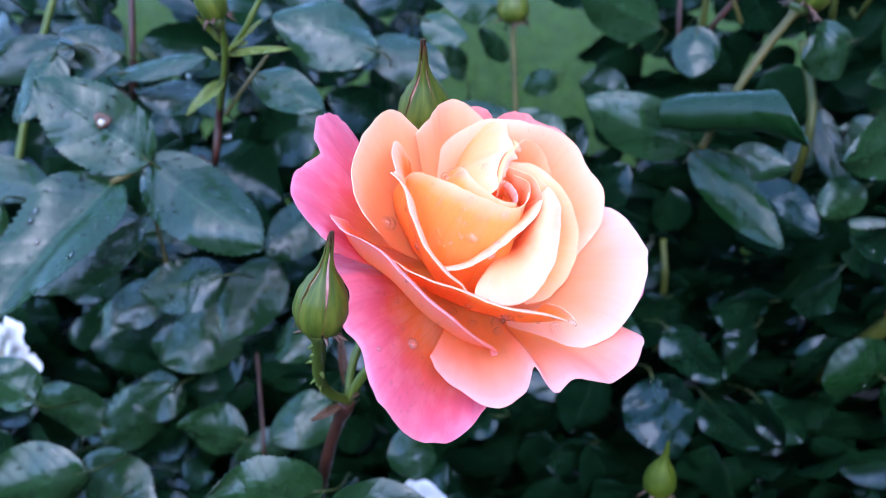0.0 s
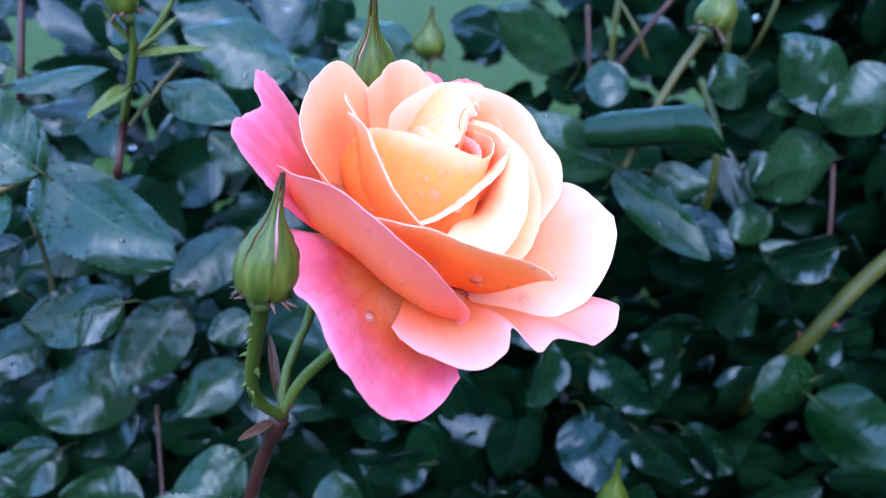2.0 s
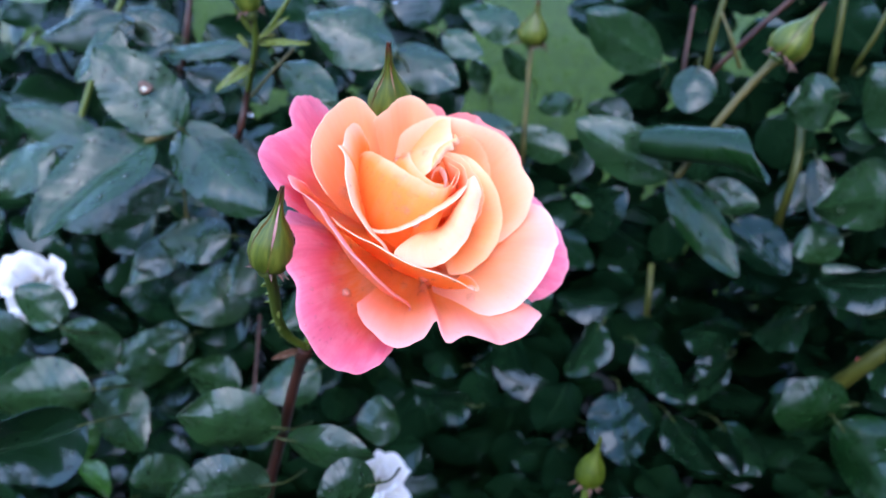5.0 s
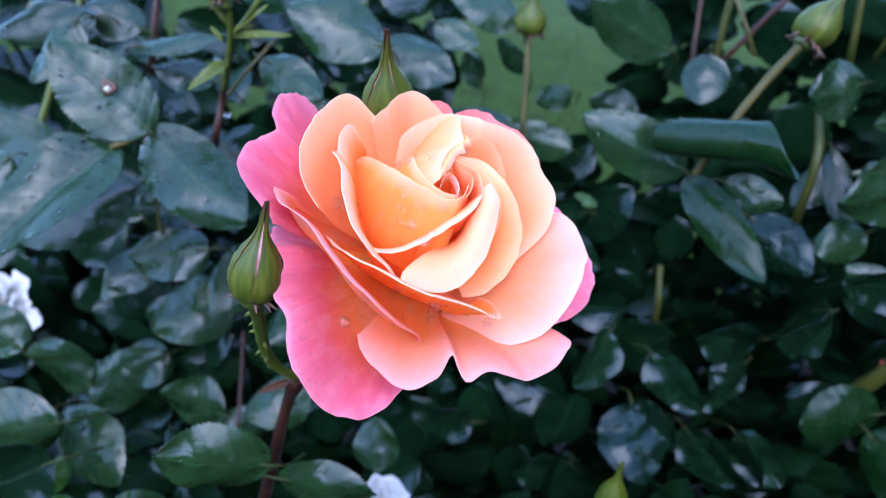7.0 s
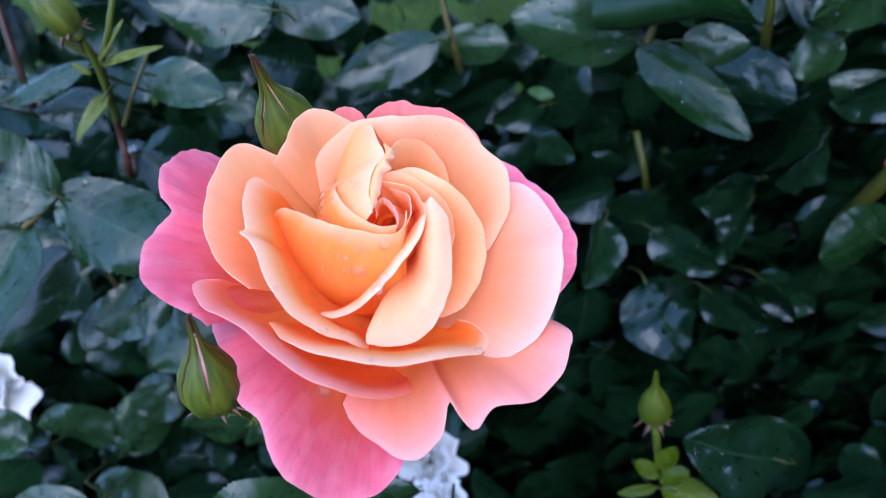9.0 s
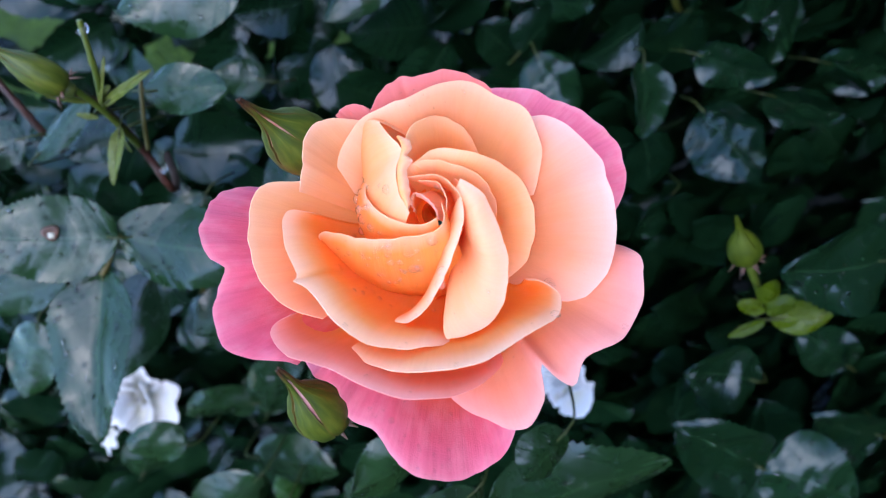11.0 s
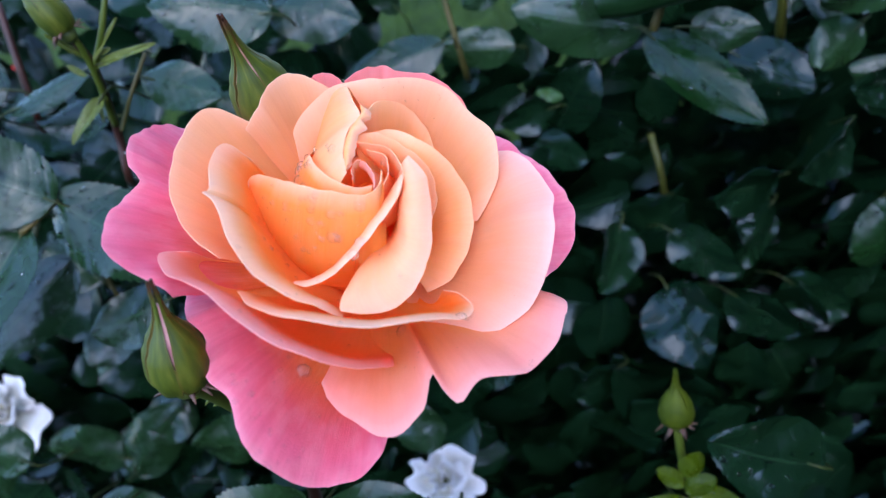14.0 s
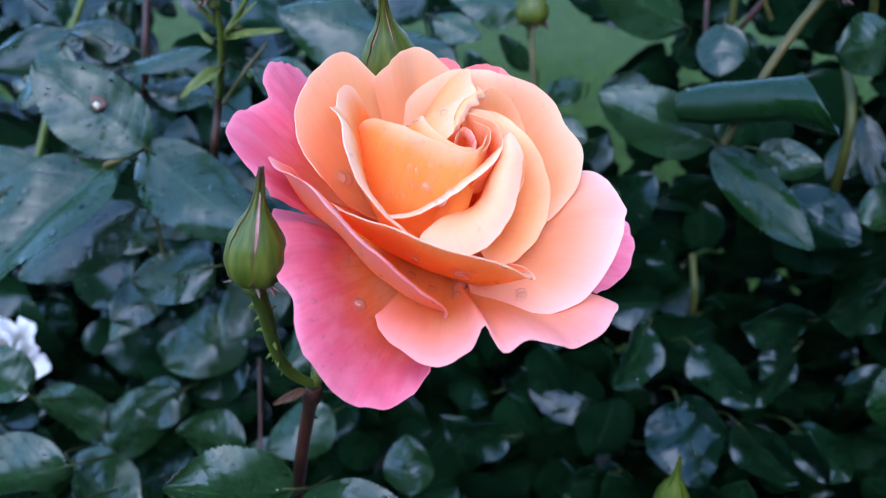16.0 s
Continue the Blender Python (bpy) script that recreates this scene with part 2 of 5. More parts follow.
sl.new(ramp_of_link(sn, sl, math_of(sn, sl, "ABSOLUTE", spl.outputs[0]), [(0.86, (0, 0, 0)), (1.0, (0.35, 0.35, 0.35))]), hem.inputs[0])
sl.new(mixed(sn, sl, "MIX", ramp_of_link(sn, sl, math_of(sn, sl, "ADD", spl.outputs[1], math_of(sn, sl, "MULTIPLY", streak.outputs[0], 0.12)), [(0.88, (0, 0, 0)), (1.0, (0.9, 0.9, 0.9))]), green, (0.05, 0.018, 0.012)), hem.inputs[6])
sl.new(hem.outputs[2], sb.inputs["Base Color"])
sb.inputs["Roughness"].default_value, sb.inputs["Specular IOR Level"].default_value = 0.45, 0.25
bumped(sn, sl, sb, streak.outputs[0], 0.4, 0.0005)
LIME = plain("lime_sepal", (0.022, 0.036, 0.001), (0.05, 0.066, 0.002), 180, 0.6, 0.4, 0.0004, spec=0.15)
SEPAL_TIP = plain("sepal_brown", (0.03, 0.016, 0.01), (0.12, 0.05, 0.03), 200, 0.6)
BUD_PETAL = plain("bud_petal", (0.3, 0.08, 0.09), (0.62, 0.36, 0.34), 220, 0.5)
SOIL = plain("soil", (0.005, 0.004, 0.003), (0.014, 0.011, 0.008), 60, 0.95, 1.0, 0.01, spec=0.08)
LAWN, ln, ll, lb = material("lawn")
tuft, patch = noise_of(ln, ll, 55, 5), noise_of(ln, ll, 6, 4)
sward = ramp_of_link(ln, ll, tuft.outputs[0], [(0.32, (0.004, 0.012, 0.002)), (0.52, (0.025, 0.05, 0.007)), (0.7, (0.07, 0.105, 0.02))])
ll.new(mixed(ln, ll, "MULTIPLY", 0.8, sward, ramp_of_link(ln, ll, patch.outputs[0], [(0.35, (0.45, 0.5, 0.5)), (0.62, (1.0, 1.0, 0.9))])), lb.inputs["Base Color"])
lb.inputs["Roughness"].default_value, lb.inputs["Specular IOR Level"].default_value = 0.95, 0.08
bumped(ln, ll, lb, tuft.outputs[0], 0.8, 0.02)
GRASS = plain("grass_blade", (0.012, 0.03, 0.005), (0.055, 0.1, 0.02), 22, 0.8, spec=0.1)
water, wn_, wl_, wb = material("water")
wb.inputs["Base Color"].default_value = (1, 1, 1, 1)
wb.inputs["Roughness"].default_value, wb.inputs["IOR"].default_value, wb.inputs["Transmission Weight"].default_value = 0.0, 1.33, 1.0
clear, shine, thin, skin = wn_.new("ShaderNodeBsdfTransparent"), wn_.new("ShaderNodeBsdfGlossy"), wn_.new("ShaderNodeMixShader"), wn_.new("ShaderNodeMixShader")
# a little white diffuse brightens the clear drops in place of light they focus
drop_glow, glow_mix = wn_.new("ShaderNodeBsdfDiffuse"), wn_.new("ShaderNodeMixShader")
drop_glow.inputs["Color"].default_value, glow_mix.inputs[0].default_value = (1, 0.97, 0.94, 1), 0.035
edge = wn_.new("ShaderNodeFresnel")
edge.inputs["IOR"].default_value, shine.inputs["Roughness"].default_value, thin.inputs[0].default_value = 1.17, 0.06, 0.1
for a, b in ((clear.outputs[0], thin.inputs[1]), (wb.outputs[0], thin.inputs[2]), (thin.outputs[0], glow_mix.inputs[1]), (drop_glow.outputs[0], glow_mix.inputs[2]), (edge.outputs[0], skin.inputs[0]), (glow_mix.outputs[0], skin.inputs[1]), (shine.outputs[0], skin.inputs[2]), (skin.outputs[0], wn_["Material Output"].inputs[0])):
    wl_.new(a, b)

RAIN, _, _, rb = material("rain_water")
rb.inputs["Base Color"].default_value = (1, 1, 1, 1)
rb.inputs["Roughness"].default_value, rb.inputs["IOR"].default_value, rb.inputs["Transmission Weight"].default_value = 0.0, 1.33, 1.0


# ---- building helpers ----
def part(name, me, mat, parent=None, label=""):
    """One mesh object, under a thing or a part."""
    if isinstance(me, bmesh.types.BMesh):
        bm, me = me, bpy.data.meshes.new(name)
        bm.to_mesh(me)
        bm.free()
    if mat and not me.materials:
        me.materials.append(mat)
    ob = new(name, me)
    ob.parent = parent
    if label:
        ob["label"] = label
    return ob


def thing(name, m, label, category, group="", kind=""):
    ob = new(name)
    ob.matrix_basis = m
    ob.empty_display_size = 0.01
    return tagged(ob, label, category, group, kind)


def spline(points, n):
    """n points along a Catmull-Rom curve, evenly by length."""
    p = [Vector(q) for q in points]
    p = [p[0] * 2 - p[1], *p, p[-1] * 2 - p[-2]]
    fine = []
    for i in range(1, len(p) - 2):
        a, b, c, d = p[i - 1:i + 3]
        for k in range(12):
            s = k / 12
            fine.append(0.5 * ((2 * b) + (c - a) * s + (2 * a - 5 * b + 4 * c - d) * s * s + (3 * b - 3 * c + d - a) * s ** 3))
    fine.append(p[-2])
    run = [0.0]
    for a, b in zip(fine, fine[1:]):
        run.append(run[-1] + (b - a).length)
    out, j = [], 0
    for i in range(n):
        want = run[-1] * i / (n - 1)
        while j < len(run) - 2 and run[j + 1] < want:
            j += 1
        s = (want - run[j]) / max(run[j + 1] - run[j], 1e-9)
        out.append(fine[j].lerp(fine[j + 1], min(max(s, 0), 1)))
    return out


def grid_mesh(name, rows, uvs=None, thick=0.0):
    """A sheet from rows of points, with a UV for each point; with a thickness it gets two faces and a narrow edge."""
    p = np.array([[tuple(q) for q in row] for row in rows], float)
    nr, nc = p.shape[:2]
    uv = np.array(uvs, float).reshape(-1, 2) if uvs else np.zeros((nr * nc, 2))
    cells = [(r * nc + c, r * nc + c + 1, (r + 1) * nc + c + 1, (r + 1) * nc + c) for r in range(nr - 1) for c in range(nc - 1)]
    if thick:
        n = np.cross(np.gradient(p, axis=1), np.gradient(p, axis=0))
        n /= np.maximum(np.linalg.norm(n, axis=2, keepdims=True), 1e-12)
        top, low = (p + n * thick / 2).reshape(-1, 3), (p - n * thick / 2).reshape(-1, 3)
        k = nr * nc
        ring = [c for c in range(nc)] + [r * nc + nc - 1 for r in range(1, nr)] + [(nr - 1) * nc + c for c in range(nc - 2, -1, -1)] + [r * nc for r in range(nr - 2, 0, -1)]
        m = len(ring)
        verts = np.vstack([top, low, top[ring], low[ring]])
        uv = np.vstack([uv, uv, uv[ring], uv[ring]])
        faces = cells + [(a + k, d + k, c + k, b + k) for a, b, c, d in cells]
        faces += [(2 * k + (i + 1) % m, 2 * k + i, 2 * k + m + i, 2 * k + m + (i + 1) % m) for i in range(m)]
    else:
        verts, faces = p.reshape(-1, 3), cells
    me = bpy.data.meshes.new(name)
    me.from_pydata(verts.tolist(), [], faces)
    if uvs:
        layer = me.uv_layers.new(name="UVMap")
        idx = np.empty(len(me.loops), int)
        me.loops.foreach_get("vertex_index", idx)
        layer.data.foreach_set("uv", uv[idx].ravel())
    me.polygons.foreach_set("use_smooth", [True] * len(me.polygons))
    return me


def tube(points, r0, r1, sides=10, n=24, rough=0.0, knots=()):
    """A tapered, slightly uneven stalk; knots swell it at given shares of its length."""
    pts = spline(points, n)
    bm = bmesh.new()
    rings = []
    for i, p in enumerate(pts):
        s = i / (n - 1)
        tan = (pts[min(i + 1, n - 1)] - pts[max(i - 1, 0)]).normalized()
        a = tan.orthogonal().normalized() if i == 0 else (rings_axis - tan * rings_axis.dot(tan)).normalized()
        rings_axis = a
        b = tan.cross(a)
        r = r0 + (r1 - r0) * s
        for k, amt in knots:
            r *= 1 + amt * math.exp(-((s - k) / 0.04) ** 2)
        ring = []
        for k in range(sides):
            t = 2 * math.pi * k / sides
            rr = r * (1 + rough * noise.noise(p * 120 + Vector((k, 0, 0))))
            ring.append(bm.verts.new(p + (a * math.cos(t) + b * math.sin(t)) * rr))
        rings.append(ring)
    for x, y in zip(rings, rings[1:]):
        for k in range(sides):
            bm.faces.new((x[k], x[(k + 1) % sides], y[(k + 1) % sides], y[k])).smooth = True
    bm.faces.new(rings[0][::-1])
    bm.faces.new(rings[-1])
    return bm


# ---- ground ----
def sheet(name, x0, x1, y0, y1, z, step, wave):
    nx, ny = max(2, int((x1 - x0) / step)), max(2, int((y1 - y0) / step))
    rows = [[(x0 + (x1 - x0) * i / nx, y0 + (y1 - y0) * j / ny, 0) for i in range(nx + 1)] for j in range(ny + 1)]
    rows = [[(x, y, z + wave * noise.noise(Vector((x * 2, y * 2, 0)))) for x, y, _ in row] for row in rows]
    return grid_mesh(name, rows)


lawn = tagged(part("ground", sheet("ground", -400, 400, -400, 400, 0, 8, 0.0), LAWN), "mown green lawn behind the rose bush", "lawn", kind="structure")
bed = tagged(part("soil_bed", sheet("soil_bed", -1.6, 1.6, 0.0, 1.3, 0.03, 0.05, 0.02), SOIL), "dark bare soil of the rose bed", "soil", kind="structure")

# unseen walls, added to block low sky; the south one stands for the camera holder
WALL = plain("sky_block_wall", (0.02, 0.022, 0.018), (0.05, 0.045, 0.04), 4, 0.9, 0.6, 0.004)
for name, x0, x1, y0, y1, h in (("sky_block_south", -5.0, 1.5, -1.9, -1.7, 1.4), ("sky_block_east", 1.5, 1.7, -1.9, 2.2, 2.3)):
    bm = bmesh.new()
    bmesh.ops.create_cube(bm, size=1.0, matrix=Matrix.LocRotScale(((x0 + x1) / 2, (y0 + y1) / 2, h / 2), None, (x1 - x0, y1 - y0, h)))
    tagged(part(name, bm, WALL), "unseen dark wall added to block low sky light", "wall", kind="structure")

rng = random.Random(4)
gv, gf = [], []
for _ in range(22000):
    y = 1.3 + 3.5 * rng.random() ** 1.6
    x = rng.uniform(-0.9, 0.9) * (y + 0.3)
    h, a, lean = rng.uniform(0.03, 0.07), rng.uniform(0, math.pi), rng.uniform(0, 0.03)
    dx, dy, la = 0.0022 * math.cos(a), 0.0022 * math.sin(a), rng.uniform(0, 6.28)
    i = len(gv)
    gv += [(x - dx, y - dy, 0), (x + dx, y + dy, 0), (x + dx + lean * 0.4 * math.cos(la), y + dy + lean * 0.4 * math.sin(la), h * 0.6), (x + lean * math.cos(la), y + lean * math.sin(la), h)]
    gf += [(i, i + 1, i + 2), (i, i + 2, i + 3)]
me = bpy.data.meshes.new("grass")
me.from_pydata(gv, [], gf)
tagged(part("grass", me, GRASS), "short green grass blades of the lawn", "grass", kind="stuff")

# ---- leaves ----
def half_width(v):
    return (max(v, 0) ** 0.52 * max(1 - v, 0) ** 0.72) / 0.433


def leaf_sheet(seed, fold, cup, droop, rows=46, cols=10, teeth=True, swell=0.05):
    """Points of a unit leaflet: stalk end at the origin, tip at y = 1, half width 0.5, upper face +z; the rim is saw-toothed."""
    r = random.Random(seed)
    sway, wav = r.uniform(-0.05, 0.05), r.uniform(0.03, 0.08)
    ph = r.uniform(0, 6)
    pts, uvs = [], []
    for i in range(rows + 1):
        v = i / rows
        hw = 0.5 * half_width(v) * (1 + 0.05 * noise.noise(Vector((v * 3, seed, 4))))
        prow, urow = [], []
        for j in range(cols + 1):
            u = -1 + 2 * j / cols
            w = hw
            y = v
            if teeth and j in (0, cols) and 1 < i < rows:
                w *= 1.028 if i % 2 else 0.975
                y += 0.009 if i % 2 else -0.003
            ang = max(abs(cup), 1e-3)
            x = w * math.sin(u * ang) / ang
            z = math.copysign(1, cup) * w * (1 - math.cos(u * ang)) / ang + fold * abs(u) * w
            z += -droop * v * v + droop * v + 0.004 * math.cos(52 * (v - 0.17 * abs(u) ** 1.3)) * min(1, abs(u) * 3) * hw * 2
            z += wav * math.sin(7 * v + ph + 2 * u) * abs(u) + swell * noise.noise(Vector((x * 4.5, v * 4.5, seed * 2.7))) * min(1, hw * 4)
            prow.append((x + sway * math.sin(math.pi * v), y, z))
            urow.append((u, v))
        pts.append(prow)
        uvs.append(urow)
    return pts, uvs


def bead_mesh(pts, seed, n):
    """Beads of rain strewn in loose clusters over a unit leaflet."""
    r = random.Random(seed)
    p = np.array(pts)
    verts, faces = [], []
    nr, nc = p.shape[:2]
    made = 0
    while made < n:
        i, j = r.randrange(3, nr - 3), r.randrange(1, nc - 1)
        if noise.noise(Vector((i * 0.12, j * 0.5, seed * 5.3))) < r.uniform(-0.35, 0.25):
            continue
        made += 1
        o = Vector(p[i, j]).lerp(Vector(p[i + 1, j + (1 if j < nc - 2 else 0)]), r.random())
        n_ = Vector(p[i, j + 1] - p[i, j - 1]).cross(Vector(p[i + 1, j] - p[i - 1, j])).normalized()
        a = n_.orthogonal().normalized()
        b = n_.cross(a)
        rad = 0.008 + 0.02 * r.random() ** 2.5
        k = len(verts)
        for rr, hh in ((1.0, 0.0), (0.8, 0.42), (0.42, 0.66)):
            for q in range(7):
                t = 2 * math.pi * q / 7
                verts.append(tuple(o + (a * math.cos(t) + b * math.sin(t)) * rad * rr + n_ * (rad * hh + 0.003)))
        verts.append(tuple(o + n_ * (rad * 0.74 + 0.003)))
        for lv in (0, 7):
            faces += [(k + lv + q, k + lv + (q + 1) % 7, k + lv + 7 + (q + 1) % 7, k + lv + 7 + q) for q in range(7)]
        faces += [(k + 14 + q, k + 14 + (q + 1) % 7, k + 21) for q in range(7)]
    me = bpy.data.meshes.new("rain_beading")
    me.from_pydata(verts, [], faces)
    me.polygons.foreach_set("use_smooth", [True] * len(me.polygons))
    me.materials.append(RAIN)
    return me


LEAF_MESHES = {}


def leaf_mesh(seed, fold, cup, droop, tone):
    key = (seed, fold, cup, droop, tone)
    if key not in LEAF_MESHES:
        pts, uvs = leaf_sheet(seed, fold, cup, droop, swell=0.075 if tone == 4 else 0.035)
        me = grid_mesh("leaf", pts, uvs, 0.006)
        me.materials.append(LEAF[tone])
        LEAF_MESHES[key] = me, bead_mesh(pts, seed, 70)
    return LEAF_MESHES[key]


FACING = Vector((0.0, -0.72, 0.66))
OUTWARD = Vector((0.0, -1.0, 0.08))
DOWNWARD = Vector((0.0, -1.0, -0.1))
UNDER = Vector((0.0, -1.0, -0.3))
SLANT = Vector((0.0, -0.92, 0.2))
count = [0]


def leaf(cane, base, tip, width, fold=-0.12, cup=-0.3, droop=0.14, tone=0, roll=0.0, face=FACING, stalked=True):
    """One leaflet between two places, its upper face to the light; its parent is the cane."""
    count[0] += 1
    base, tip = Vector(base), Vector(tip)
    along = tip - base
    length = along.length
    along.normalize()
    nrm = face + Vector((noise.noise(base * 31), noise.noise(base * 31 + Vector((9, 0, 0))), 0)) * (0.2 if face is OUTWARD else 0.5)
    nrm = (nrm - along * nrm.dot(along)).normalized()
    side = along.cross(nrm)
    m = Matrix((side, along, nrm)).transposed().to_4x4() @ Matrix.Rotation(radians(roll), 4, "Y")
    if tone == 4 and cup == -0.3:
        cup, fold = ((0.6, 0.05), (-0.55, 0.0), (0.35, 0.1))[count[0] % 3]
    blade, beads = leaf_mesh(count[0] % 9, fold, cup, droop, tone)
    ob = part("leaf", blade, None, cane)
    if length > 0.02 and base.y < 0.36:
        tagged(part("rain_beading", beads, None, ob, "clear beads of rain on the leaf"), kind="stuff")
    ob.matrix_basis = Matrix.Translation(base) @ m @ Matrix.Diagonal((width, length, width, 1))
    if stalked and length > 0.02:
        part("leaf_stalk", tube([base + along * 0.006, base - along * 0.005, base - along * 0.006 + Vector((0, 0.022, -0.016))], 0.0004, 0.0006, 6, 8), DARK_STEM, cane)
    return ob


def rolled_leaf(cane, base, tip, radius):
    """A leaf curled into a tube, its margin hidden behind, flaring open at the tip."""
    base, tip = Vector(base), Vector(tip)
    along = (tip - base).normalized()
    out = Vector((0.0, -1.0, -0.25))
    out = (out - along * out.dot(along)).normalized()
    up = out.cross(along) * (-1 if out.cross(along).z < 0 else 1)
    rows, uvs = [], []
    for i in range(41):
        v = i / 40
        open_ = max(0.0, v - 0.68) / 0.32
        half = radians(152) * (min(1, 0.72 + v * 2) - 0.7 * open_ ** 1.3)
        r = radius * (min(1, 0.8 + v) + 0.55 * open_)
        mid = radians(-4 - 34 * open_)
        row, urow = [], []
        for j in range(25):
            u = -1 + j / 12
            a = mid + u * half
            rr = r * (1 - 0.12 * abs(u) + 0.03 * noise.noise(Vector((u * 3, v * 6, 2)))) * (1.02 if i % 2 and j in (0, 24) else 1)
            row.append(base.lerp(tip, v * (1 + 0.04 * (1 - abs(u)))) + out * math.cos(a) * rr + up * math.sin(a) * rr - up * 0.3 * radius * open_)
            urow.append((u, v))
        rows.append(row)
        uvs.append(urow)
    return part("leaf", grid_mesh("leaf", rows, uvs, 0.0003), LEAF[6], cane, "dark leaf rolled into a tube")


def cane(label, group="rose canes"):
    return thing("rose_cane", Matrix(), label, "rose cane", group)


def stem(c, points, r0, r1, mat, knots=(), name="stem"):
    """A stalk through the given places; a stem runs on downwards and back into the depth of the bush."""
    points = [Vector(p) for p in points]
    if name == "stem" and points[0].y > 0.25 and not knots:
        if points[0].z > points[-1].z:
            points, r0, r1 = points[::-1], r1, r0
        back = (points[0] - Vector((0.03, 0.0, 0.95))).normalized()
        points = [points[0] + back * 0.1, points[0] + back * 0.03 + Vector((0, 0, -0.004)), *points]
    return part(name, tube(points, r0, r1, 10, 30, 0.12, knots), mat, c)


def thorns(c, points, r, n, seed, mat, big=1.0):
    """Small hooked prickles along a stalk."""
    rr = random.Random(seed)
    pts = spline(points, 60)
    for _ in range(n):
        i = rr.randrange(4, 55)
        tan = (pts[i + 1] - pts[i]).normalized()
        out = tan.orthogonal().normalized()
        out.rotate(Matrix.Rotation(rr.uniform(0, 6.28), 3, tan))
        p = pts[i] + out * r * 0.6
        s = rr.uniform(0.0012, 0.0026) * big
        part("thorn", tube([p, p + out * s * 0.6, p + out * s - tan * s * 0.35], s * 0.35, 0.00008, 6, 6), mat, c)


# ---- the rose in bloom ----
ROSE = pose(0.0101, 0.1758, 0.8447, 24.4, 25.1, -22.4)
rose = thing("rose_bloom", ROSE, "fully open peach and pink garden rose wet with rain", "rose")
pcount = [0]


def petal_sheet(rim, belly, belly_h, lip, flare, span=None, belly_r=None, ends=1.0, nu=64, nv=22, seed=0, ruffle=0.5, h0=2.0, crinkle=0.15):
    """A petal from its claw to its rim: a cupped profile under each point of the rim, leaving it at the flare angle."""
    pts = spline(rim, nu + 1)
    even = [sum((pts[min(max(i + k, 0), nu)] for k in range(-4, 5)), Vector()) / 9 for i in range(nu + 1)]
    cols = []
    for i, (p, soft) in enumerate(zip(pts, even)):
        u = i / nu
        if span:
            a = radians(span[0] + (span[1] - span[0]) * u)
        else:
            a = math.atan2(p.y, p.x)
        d = Vector((math.cos(a), math.sin(a), 0))
        rr = belly_r if belly_r else belly * math.hypot(soft.x, soft.y)
        e = 0 if span else ends * abs(2 * u - 1) ** 4
        rr *= 1 - 0.35 * e
        q = Vector((0, 0, seed * 3.1))
        wob = ruffle * Vector((0, 0, 1)) * noise.noise(Vector((u * 6, 0, 0)) + q) + ruffle * d * noise.noise(Vector((u * 13, 5, 0)) + q) * 0.8 + ruffle * 0.5 * d * max(0, noise.noise(Vector((u * 38, 9, 0)) + q) - 0.2)
        p3 = p + wob
        fl = radians(flare)
        p2 = soft.lerp(p3, 0.25) - (d * math.cos(fl) + Vector((0, 0, 1)) * math.sin(fl)) * lip * (1 - 0.6 * abs(2 * u - 1) ** 5)
        p1 = d * rr + Vector((0, 0, belly_h + e * 0.4 * p.z))
        p0 = d * 3.0 + Vector((0, 0, h0))
        col = []
        for j in range(nv + 1):
            v = j / nv
            w = 1 - v
            c = p0 * w ** 3 + p1 * 3 * w * w * v + p2 * 3 * w * v * v + p3 * v ** 3
            c += d * 0.35 * noise.noise(c * 0.09 + q) * v * (1 - v) * 4 + Vector((0, 0, crinkle)) * (noise.noise(c * 0.3 + q) + 0.8 * noise.noise(Vector((u * 24, v * 2, 0)) + q) + 0.35 * noise.noise(Vector((u * 55, v * 5, 3)) + q)) * v * v
            col.append(c)
        cols.append(col)
    rows = [[cols[i][j] for i in range(nu + 1)] for j in range(nv + 1)]
    uvs = [[(i / nu, j / nv) for i in range(nu + 1)] for j in range(nv + 1)]
    return rows, uvs


def petal(rim, belly, belly_h, lip, flare, tint, span=None, belly_r=None, ends=1.0, owner=None, scale=0.001, ruffle=0.5, h0=2.0):
    pcount[0] += 1
    rows, uvs = petal_sheet(rim, belly, belly_h, lip, flare, span, belly_r, ends, seed=pcount[0], ruffle=ruffle, h0=h0, crinkle=0.9 if tint == "pink" else 0.35 if tint == "salmon" else 0.15 if owner is None else 0.0)
    rows = [[p * scale for p in row] for row in rows]
    ob = part("petal", grid_mesh("petal", rows, uvs, 0.16 * scale), PETAL[tint], owner or rose, {"pink": "bright pink outer petal", "cream": "cream-edged inner petal"}.get(tint, ""))
    return ob


petal([(8.5, 38.2, 3.8), (19.9, 38.5, 4.5), (25.8, 35.7, 5.1), (33.0, 32.9, 5.8), (40.5, 26.7, 6.6), (44.0, 21.4, 7.1), (45.1, 14.8, 6.9), (44.2, 9.7, 6.1), (41.9, 5.3, 4.8)], 0.55, 5, 12, 10, "pink")
petal([(-48.6, 7.4, 7.0), (-51.4, 5.5, 15.0), (-53.8, 1.6, 22.0), (-53.4, -4.1, 28.0), (-52.3, -9.2, 31.0), (-49.4, -13.8, 32.0), (-45.8, -15.6, 31.0), (-47.1, -20.6, 31.0), (-46.4, -26.1, 33.0), (-41.8, -33.1, 36.0), (-36.1, -35.2, 35.0), (-30.8, -35.9, 32.0), (-27.4, -36.2, 29.0)], 0.7, 4, 12, 35, "pink", ruffle=1.1, ends=0.0)
